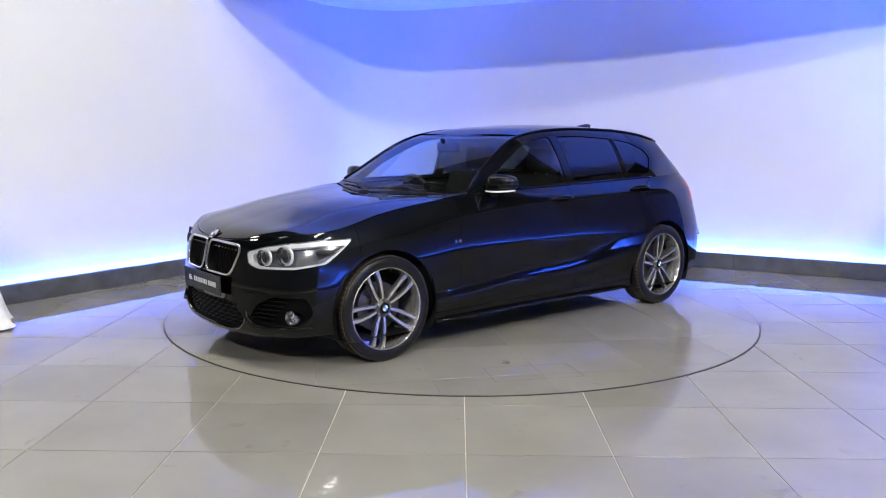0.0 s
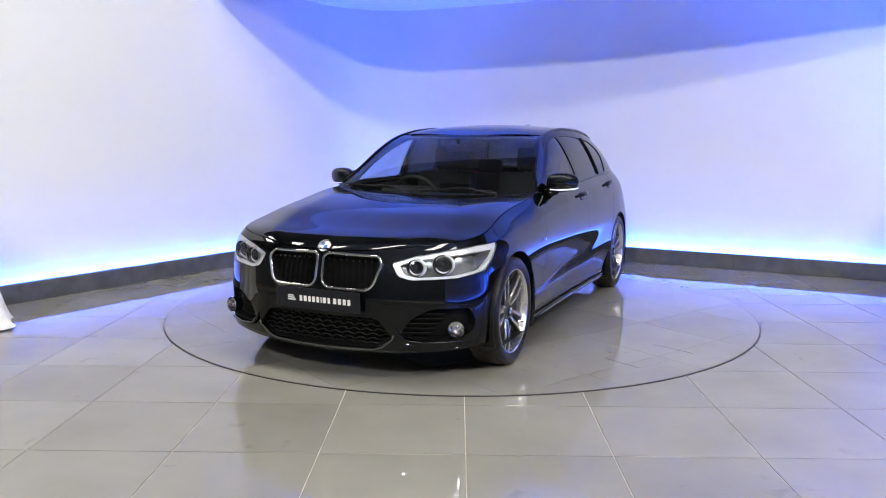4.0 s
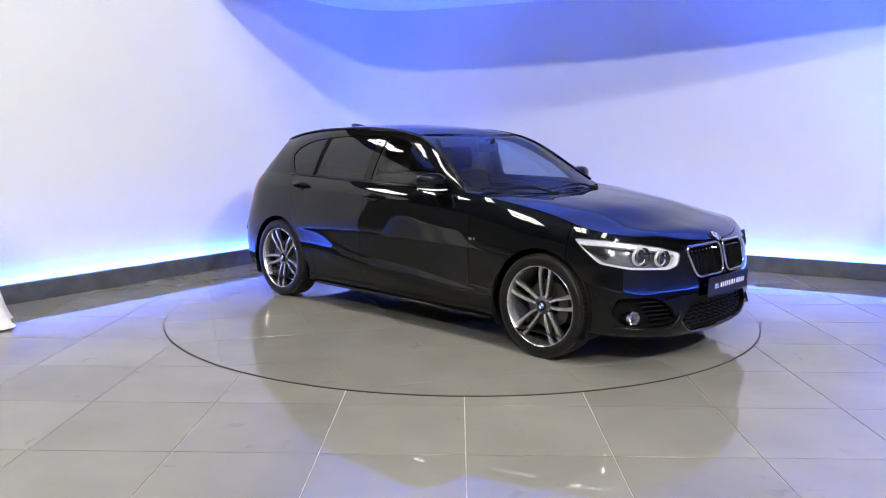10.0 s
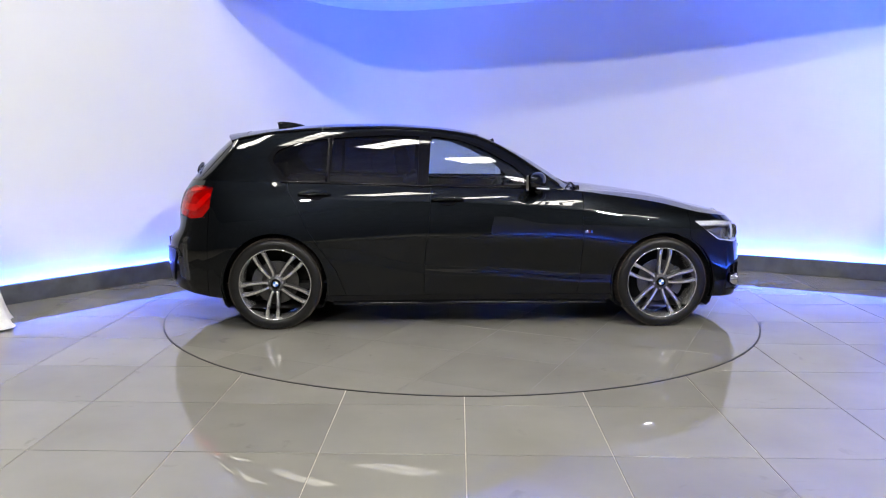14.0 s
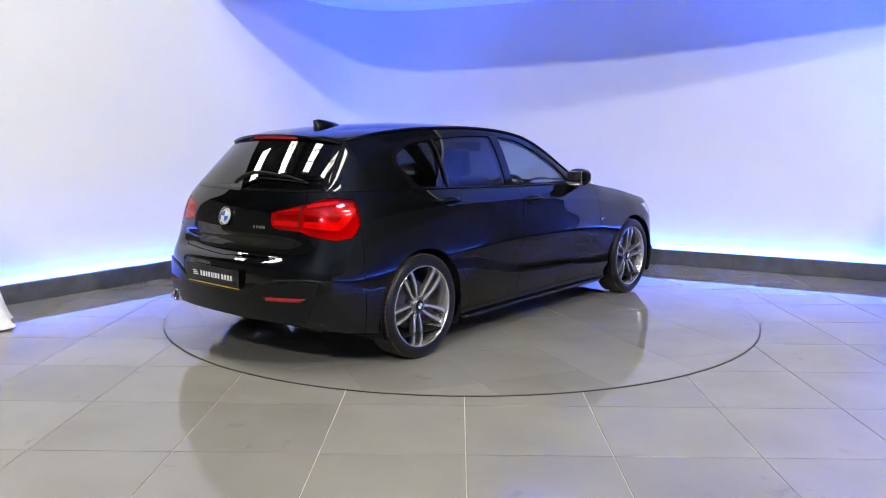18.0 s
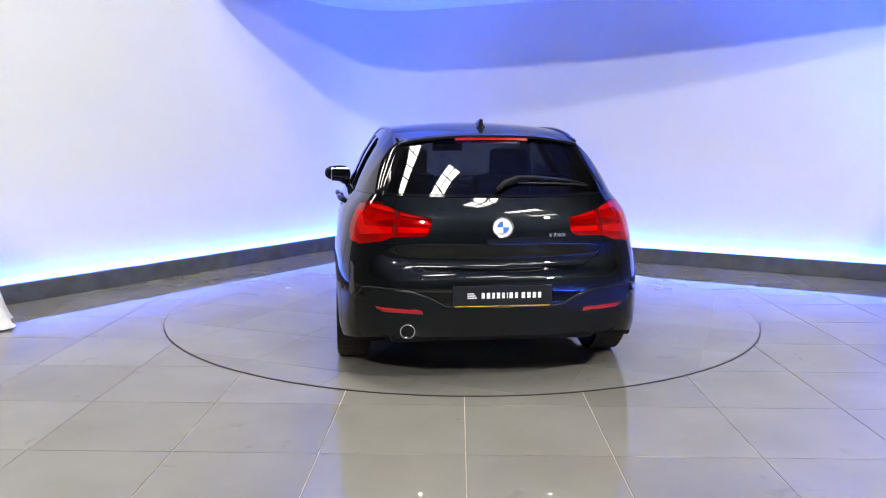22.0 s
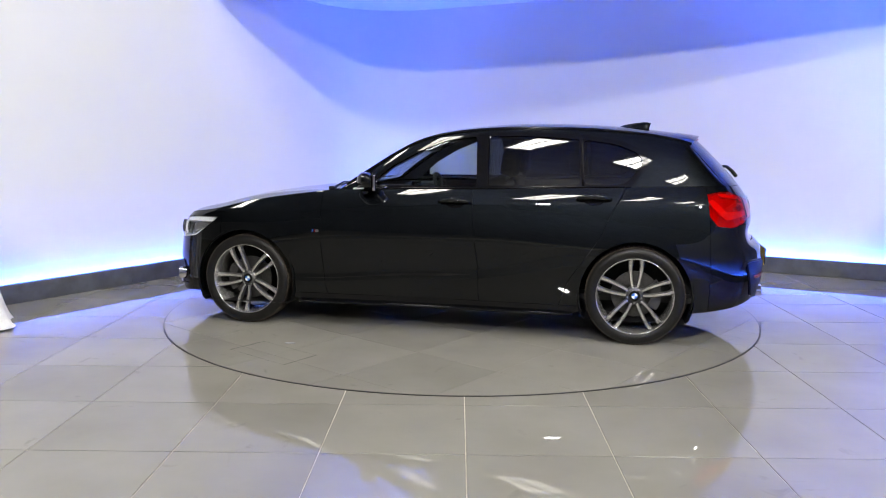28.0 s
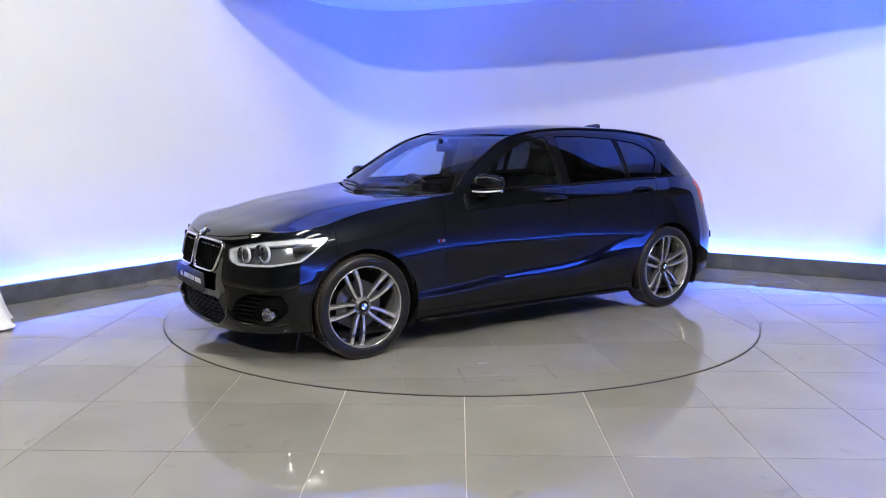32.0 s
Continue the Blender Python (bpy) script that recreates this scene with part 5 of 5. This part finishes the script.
# wipers
for y0, y1, xa in ((0.46, -0.12, 0.02), (-0.10, -0.62, 0.02)):
    line = [Vector(screen_sheet(np.array([y / 0.72]), np.array([0.035 + 0.03 * math.sin(k / 8 * math.pi)]))[0]) + Vector((0.012, 0, 0.014)) for k, y in enumerate(np.linspace(y0, y1, 9))]
    w = part("wiper", tube(line, 0.006, 6), M_BLACK, car, "black windscreen wiper")
    part("wiper_arm", tube([line[0] + Vector((0.05, 0.02, -0.02)), line[2] + Vector((0.01, 0, 0.012)), line[4] + Vector((0.004, 0, 0.008))], [0.010, 0.007, 0.005], 6), M_BLACK, w)
    part("wiper_cap", box((-0.02, -0.025, -0.012), (0.03, 0.025, 0.014), 0.006), M_BLACK, w).matrix_local = Matrix.Translation(line[0] + Vector((0.05, 0.02, -0.02)))


def on_tail(y, t, out=0.0):
    q = y / 0.62
    p = Vector(tail_sheet(np.array([q]), np.array([t]))[0])
    return p + Vector((-0.78, 0, 0.62)) * out


rw = part("rear_wiper", tube([on_tail(0.01, 0.08, 0.03), on_tail(-0.03, 0.18, 0.035), on_tail(-0.10, 0.25, 0.035), on_tail(-0.18, 0.26, 0.03), on_tail(-0.35, 0.22, 0.022), on_tail(-0.46, 0.16, 0.016)], [0.013, 0.013, 0.011, 0.009, 0.007, 0.006], 8), M_BLACK, hatch, "black rear wiper arm", smooth=True)
part("blade", tube([on_tail(-0.10, 0.20, 0.012), on_tail(-0.30, 0.185, 0.012), on_tail(-0.48, 0.145, 0.012)], 0.005, 6), M_RUBBER, rw)


# door mirrors
def egg(rx, ry, rz, p=2.6, n=20, m=14):
    bm = bmesh.new()
    rings = []
    pw = lambda v: math.copysign(abs(v) ** (2 / p), v)
    for j in range(m + 1):
        b = -math.pi / 2 + math.pi * j / m
        rings.append([bm.verts.new((rx * pw(math.cos(b)) * pw(math.cos(2 * math.pi * k / n)), ry * pw(math.sin(b)), rz * pw(math.cos(b)) * pw(math.sin(2 * math.pi * k / n)))) for k in range(n)])
    for a, b in zip(rings, rings[1:]):
        for k in range(n):
            bm.faces.new((a[k], a[(k + 1) % n], b[(k + 1) % n], b[k]))
    bmesh.ops.remove_doubles(bm, verts=bm.verts, dist=1e-5)
    bmesh.ops.recalc_face_normals(bm, faces=bm.faces)
    return bm


for sg in (1, -1):
    bm = egg(0.072, 0.105, 0.066)
    for v in bm.verts:
        k = (v.co.y + 0.105) / 0.21
        v.co.z *= 1.05 - 0.28 * k
        v.co.x = v.co.x * (1.0 - 0.25 * k) - 0.045 * k * k
        if v.co.x < -0.045 - 0.03 * k:
            v.co.x = -0.045 - 0.03 * k
        v.co.z += 0.012 * k
    mir_ob = part("door_mirror", bm if sg > 0 else flip_y(bm), M_PAINT, side_parts["front_door", sg < 0], "glossy black door mirror with a silver strip", smooth=True)
    mir_ob.matrix_local = Matrix.Translation((0.455, sg * 0.868, 1.015)) @ Matrix.Diagonal((1, 1, 1.1, 1))
    part("mirror_glass", box((-0.080, -0.075, -0.045), (-0.062, 0.070, 0.048), 0.004), M_MIRROR, mir_ob).matrix_local = Matrix.Rotation(radians(sg * 12), 4, "Z")
    line = [(0.074, -0.06, -0.034), (0.072, -0.01, -0.036), (0.056, 0.05, -0.034), (0.018, 0.094, -0.030), (-0.03, 0.104, -0.026)]
    part("indicator", tube([(x, sg * y, z) for x, y, z in line], [0.003, 0.0055, 0.0055, 0.0055, 0.003], 6), M_SILVERPL, mir_ob, "silver indicator strip")
    part("stalk", tube([(0.02, sg * -0.125, -0.072), (0.012, sg * -0.075, -0.06), (0.0, sg * -0.03, -0.045)], [0.030, 0.024, 0.022], 10), M_GLOSS, mir_ob, smooth=True)

# door handles
for mir in (False, True):
    sg = -1 if mir else 1
    for nm, x, z in (("front_door", -0.165, 0.893), ("rear_door", -1.070, 0.928)):
        line, rad = [], []
        for k in range(11):
            t = k / 10
            p, n = on_tub(ux(x + 0.11 - 0.22 * t), z + 0.004 * math.sin(math.pi * t), 0.006 + 0.024 * math.sin(math.pi * t) ** 0.6)
            line.append((p.x, sg * p.y, p.z))
            rad.append(0.007 + 0.011 * math.sin(math.pi * t) ** 0.5)
        h = part("door_handle", tube(line, rad, 10), M_PAINT, side_parts[nm, mir], "glossy black pull handle", smooth=True)
        p, n = on_tub(ux(x), z - 0.004, 0.0015)
        cup = part("handle_recess", lathe_z([(0.0, 0.052), (0.002, 0.049), (0.003, 0.0)], 28), M_GLOSS, h)
        cup.matrix_local = facing((p.x, sg * p.y, p.z), (n.x, sg * n.y, n.z)) @ Matrix.Diagonal((1.25, 0.62, 1, 1))
    for k, (w, mt) in enumerate(((0.010, M_BLUE), (0.010, M_REDDEEP), (0.026, M_SATIN))):
        p, n = on_tub(ux(0.83 - 0.016 * k), 0.680, 0.001)
        b = part("wing_mark", box((-w / 2, -0.009, 0), (w / 2, 0.009, 0.003), 0.001), mt, side_parts["wing", mir], "small striped badge")
        b.matrix_local = facing((p.x, sg * p.y, p.z), (n.x, sg * n.y, n.z))

# sill blade
for sg in (1, -1):
    line = [on_tub(ux(x), 0.19, 0.018)[0] for x in np.linspace(0.95, -0.95, 13)]
    part("sill_blade", tube([(p.x, sg * p.y, p.z - 0.008) for p in line], [0.006] + [0.011] * 11 + [0.006], 8), M_GLOSS, car, smooth=True)


# ---- cabin ----
def cushion(lo, hi, m=None, r=0.05):
    bm = box(lo, hi)
    bmesh.ops.bevel(bm, geom=list(bm.edges), offset=r, segments=4, affect="EDGES", profile=0.6)
    if m is not None:
        bmesh.ops.transform(bm, matrix=m, verts=bm.verts)
    return bm


part("cabin_floor", box((-1.75, -0.72, 0.26), (0.95, 0.72, 0.30)), M_TRIM, car)
for sg in (1, -1):
    seat = part("front_seat", cushion((-0.26, -0.25, 0.36), (0.26, 0.25, 0.52)), M_CLOTHDARK, car, "dark cloth front seat", smooth=True)
    seat.matrix_local = Matrix.Translation((0.0, sg * 0.365, 0.02))
    part("backrest", cushion((-0.06, -0.25, 0.0), (0.08, 0.25, 0.60), pose(-0.24, 0, 0.44, 0, -18, 0)), M_CLOTHDARK, seat, smooth=True)
    part("headrest", cushion((-0.05, -0.135, 0.0), (0.06, 0.135, 0.19), pose(-0.465, 0, 1.03, 0, -8, 0), 0.04), M_CLOTHDARK, seat, smooth=True)
    for yy in (-0.06, 0.06):
        part("headrest_post", tube([(-0.44, yy, 0.95), (-0.455, yy, 1.06)], 0.006, 6), M_STEEL, seat)
bench = part("rear_seat", cushion((-1.28, -0.62, 0.34), (-0.74, 0.62, 0.52)), M_CLOTHDARK, car, "dark cloth rear bench", smooth=True)
part("backrest", cushion((-0.06, -0.62, 0.0), (0.08, 0.62, 0.56), pose(-1.26, 0, 0.44, 0, -20, 0)), M_CLOTHDARK, bench, smooth=True)
for y in (0.40, -0.40):
    part("headrest", cushion((-0.04, -0.12, 0.0), (0.05, 0.12, 0.14), pose(-1.46, y, 0.97, 0, -8, 0), 0.035), M_CLOTHDARK, bench, smooth=True)
part("parcel_shelf", box((-1.95, -0.60, 0.93), (-1.45, 0.60, 0.955), 0.01), M_TRIM, car)
dash = part("dashboard", cushion((0.28, -0.70, 0.58), (0.80, 0.70, 0.915), None, 0.06), M_TRIM, car, "dark dashboard", smooth=True)
part("binnacle", cushion((0.22, -0.53, 0.80), (0.48, -0.20, 0.955), None, 0.05), M_TRIM, dash, smooth=True)
part("screen", box((0.30, -0.11, 0.89), (0.32, 0.13, 0.985), 0.006), M_GLOSS, dash)
sw = part("steering_wheel", ring_z(0.178, 0.016, 36), M_TRIM, car, "black leather steering wheel", smooth=True)
sw.matrix_local = pose(0.17, -0.365, 0.86, 0, -66, 0)
part("boss", lathe_z([(0.02, 0.0), (0.02, 0.062), (-0.01, 0.066), (-0.02, 0.0)], 24), M_TRIM, sw, smooth=True)
for a in (90, 215, 325):
    r = radians(a)
    part("wheel_spoke", tube([(0.05 * math.cos(r), 0.05 * math.sin(r), 0), (0.172 * math.cos(r), 0.172 * math.sin(r), 0)], [0.02, 0.013], 8), M_SATIN if a == 90 else M_TRIM, sw)
rv = part("inside_mirror", cushion((-0.015, -0.12, -0.035), (0.02, 0.12, 0.035), None, 0.014), M_BLACK, car, "black inside mirror", smooth=True)
rv.matrix_local = pose(0.17, 0, 1.245)
part("mirror_foot", tube([(0.0, 0, 0.02), (0.07, 0, 0.055)], 0.014, 8), M_BLACK, rv)
part("bulkhead", box((0.74, -0.68, 0.30), (0.78, 0.68, 0.90)), M_BLACK, car)

# mouldings along the roof edge and the window line
for sg in (1, -1):
    xs_m = np.linspace(0.62, X_S + 0.02, 40)
    line = [(float(x), sg * (float(rail_y(np.array(x))) + 0.003), float(rail_z(np.array(x))) + 0.003) for x in xs_m]
    part("roof_moulding", tube(line, 0.0085, 8), M_GLOSS, car, smooth=True)
    line = []
    for x in np.linspace(0.50, -1.30, 36):
        ye, ze = edge_at(x)
        line.append((float(x), sg * (float(ye) + 0.001), float(ze) + 0.002))
    part("window_moulding", tube(line, 0.0065, 8), M_GLOSS, car, "gloss black window strip", smooth=True)
    # upright strip between the rear door glass and the quarter glass
    line = [Vector(cabin(np.array([-0.978 - 0.018 * (1 - k / 6)]), np.array([1.015 + 0.30 * k / 6]))[0]) for k in range(7)]
    part("window_divider", tube([(p.x, sg * (p.y + 0.002), p.z) for p in line], 0.008, 8), M_GLOSS, car, smooth=True)
# ---- white draped cloth standing on the floor by the wall ----
bm = bmesh.new()
rows = []
n = 72
for j in range(15):
    t = j / 14
    z = 0.85 * (1 - t) ** 1.15
    ring = []
    for k in range(n):
        a = 2 * math.pi * k / n
        fold = 1 + (0.02 + 0.07 * t) * math.sin(7 * a + 1.1 * math.sin(3 * a)) + 0.03 * t * math.sin(15 * a + 0.7)
        r = (0.33 + 0.14 * t + 0.03 * t ** 6) * fold
        ring.append(bm.verts.new((r * math.cos(a), r * math.sin(a), z + (0.012 * math.sin(5 * a) + 0.014 if j == 14 else 0))))
    rows.append(ring)
for a, b in zip(rows, rows[1:]):
    for k in range(n):
        bm.faces.new((a[k], b[k], b[(k + 1) % n], a[(k + 1) % n]))
bm.faces.new(rows[0])
bmesh.ops.recalc_face_normals(bm, faces=bm.faces)
drape = part("draped_cloth", bm, M_CLOTH, None, smooth=True)
drape.matrix_world = pose(-3.615, -0.95, 0.0)
tagged(drape, "white cloth draped in folds down to the floor", "cloth")
# ---- floor tiles, last ----
GAP, FINE = 0.0025, 0.0012
X0, Y0 = 0.018, -2.981
for i in range(-8, 8):
    for j in range(-8, 12):
        x, y = X0 + i * TILE, Y0 + j * TILE
        cx, cy = x + TILE / 2, y + TILE / 2
        if math.hypot(max(abs(cx) + TILE / 2, 0), max(abs(cy) + TILE / 2, 0)) < DISC_R:
            continue
        c = Vector((cx, cy, 0)) - CORNER
        if c.dot(IN_L) < -0.3 or c.dot(IN_R) < -0.3 or (cy < -3.9 and abs(cx) > 4.2):
            continue
        part("tile", slab([(x + GAP, y + GAP), (x + TILE - GAP, y + GAP), (x + TILE - GAP, y + TILE - GAP), (x + GAP, y + TILE - GAP)], -0.004, 0.0), M_TILE, floor)

# ---- turntable ----
turntable = thing("turntable", "round turntable set in the floor, tiled in grey", "turntable")
part("joint_ring", prism(circle(0, 0, DISC_R + 0.005, 160), 0.0005, 0.004), M_JOINT, turntable, "dark gap round the turntable")
part("deck", prism(circle(0, 0, DISC_R - 0.003, 160), 0.001, DISC_Z - 0.0012), M_GROUTDARK, turntable)
TURN = radians(62)
along_d, across_d = (math.cos(TURN), math.sin(TURN)), (-math.sin(TURN), math.cos(TURN))
for i in range(-5, 6):
    for j in range(-5, 6):
        a, b = -0.63 + i * TILE, 0.052 + j * TILE
        sq = [(a + FINE, b + FINE), (a + TILE - FINE, b + FINE), (a + TILE - FINE, b + TILE - FINE), (a + FINE, b + TILE - FINE)]
        sq = [(p * along_d[0] + q * across_d[0], p * along_d[1] + q * across_d[1]) for p, q in sq]
        poly = clip_disc(sq, DISC_R - 0.003)
        if len(poly) >= 3:
            part("tile", slab(poly, 0.002, DISC_Z), M_TILE, turntable)
# seams of an access plate let into the turntable
hatch_c = [(1.02, 1.40), (0.57, 1.63), (0.68, 1.87), (1.14, 1.63)]
for k in range(4):
    p, q = hatch_c[k], hatch_c[(k + 1) % 4]
    part("plate_seam", tube([(p[0], p[1], DISC_Z - 0.001), (q[0], q[1], DISC_Z - 0.001)], 0.0022 if k % 2 else 0.0014, 6), M_JOINT, turntable)
lug = part("lifting_eye", prism(circle(0.84, 1.40, 0.022, 20, 1.6), DISC_Z, DISC_Z + 0.0012), M_KERB, turntable)


def angle(t):
    """The turntable stands still, gathers way, then turns evenly."""
    if t <= 1.1:
        return -139.6
    if t >= 2.9:
        return START + RATE * t
    a, b = 1.1, 2.9
    k = (t - a) / (b - a)
    end = START + RATE * b
    h00, h01, h11 = 2 * k**3 - 3 * k**2 + 1, 3 * k**2 - 2 * k**3, k**3 - k**2
    return h00 * -139.6 + h01 * end + h11 * RATE * (b - a)


def motions():
    rows_car, rows_disc = [], []
    steps = [0.0, 1.1, 1.3, 1.5, 1.7, 1.9, 2.1, 2.3, 2.5, 2.7, 2.9] + [3.0 + 0.5 * k for k in range(59)]
    for t in steps:
        a = angle(t)
        c, s = math.cos(radians(a)), math.sin(radians(a))
        rows_car.append((t, pose(c * CAR_OFF[0] - s * CAR_OFF[1], s * CAR_OFF[0] + c * CAR_OFF[1], DISC_Z, 0, 0, a)))
        rows_disc.append((t, pose(0, 0, 0, 0, 0, a)))
    walk(car, rows_car)
    walk(turntable, rows_disc)


motions()
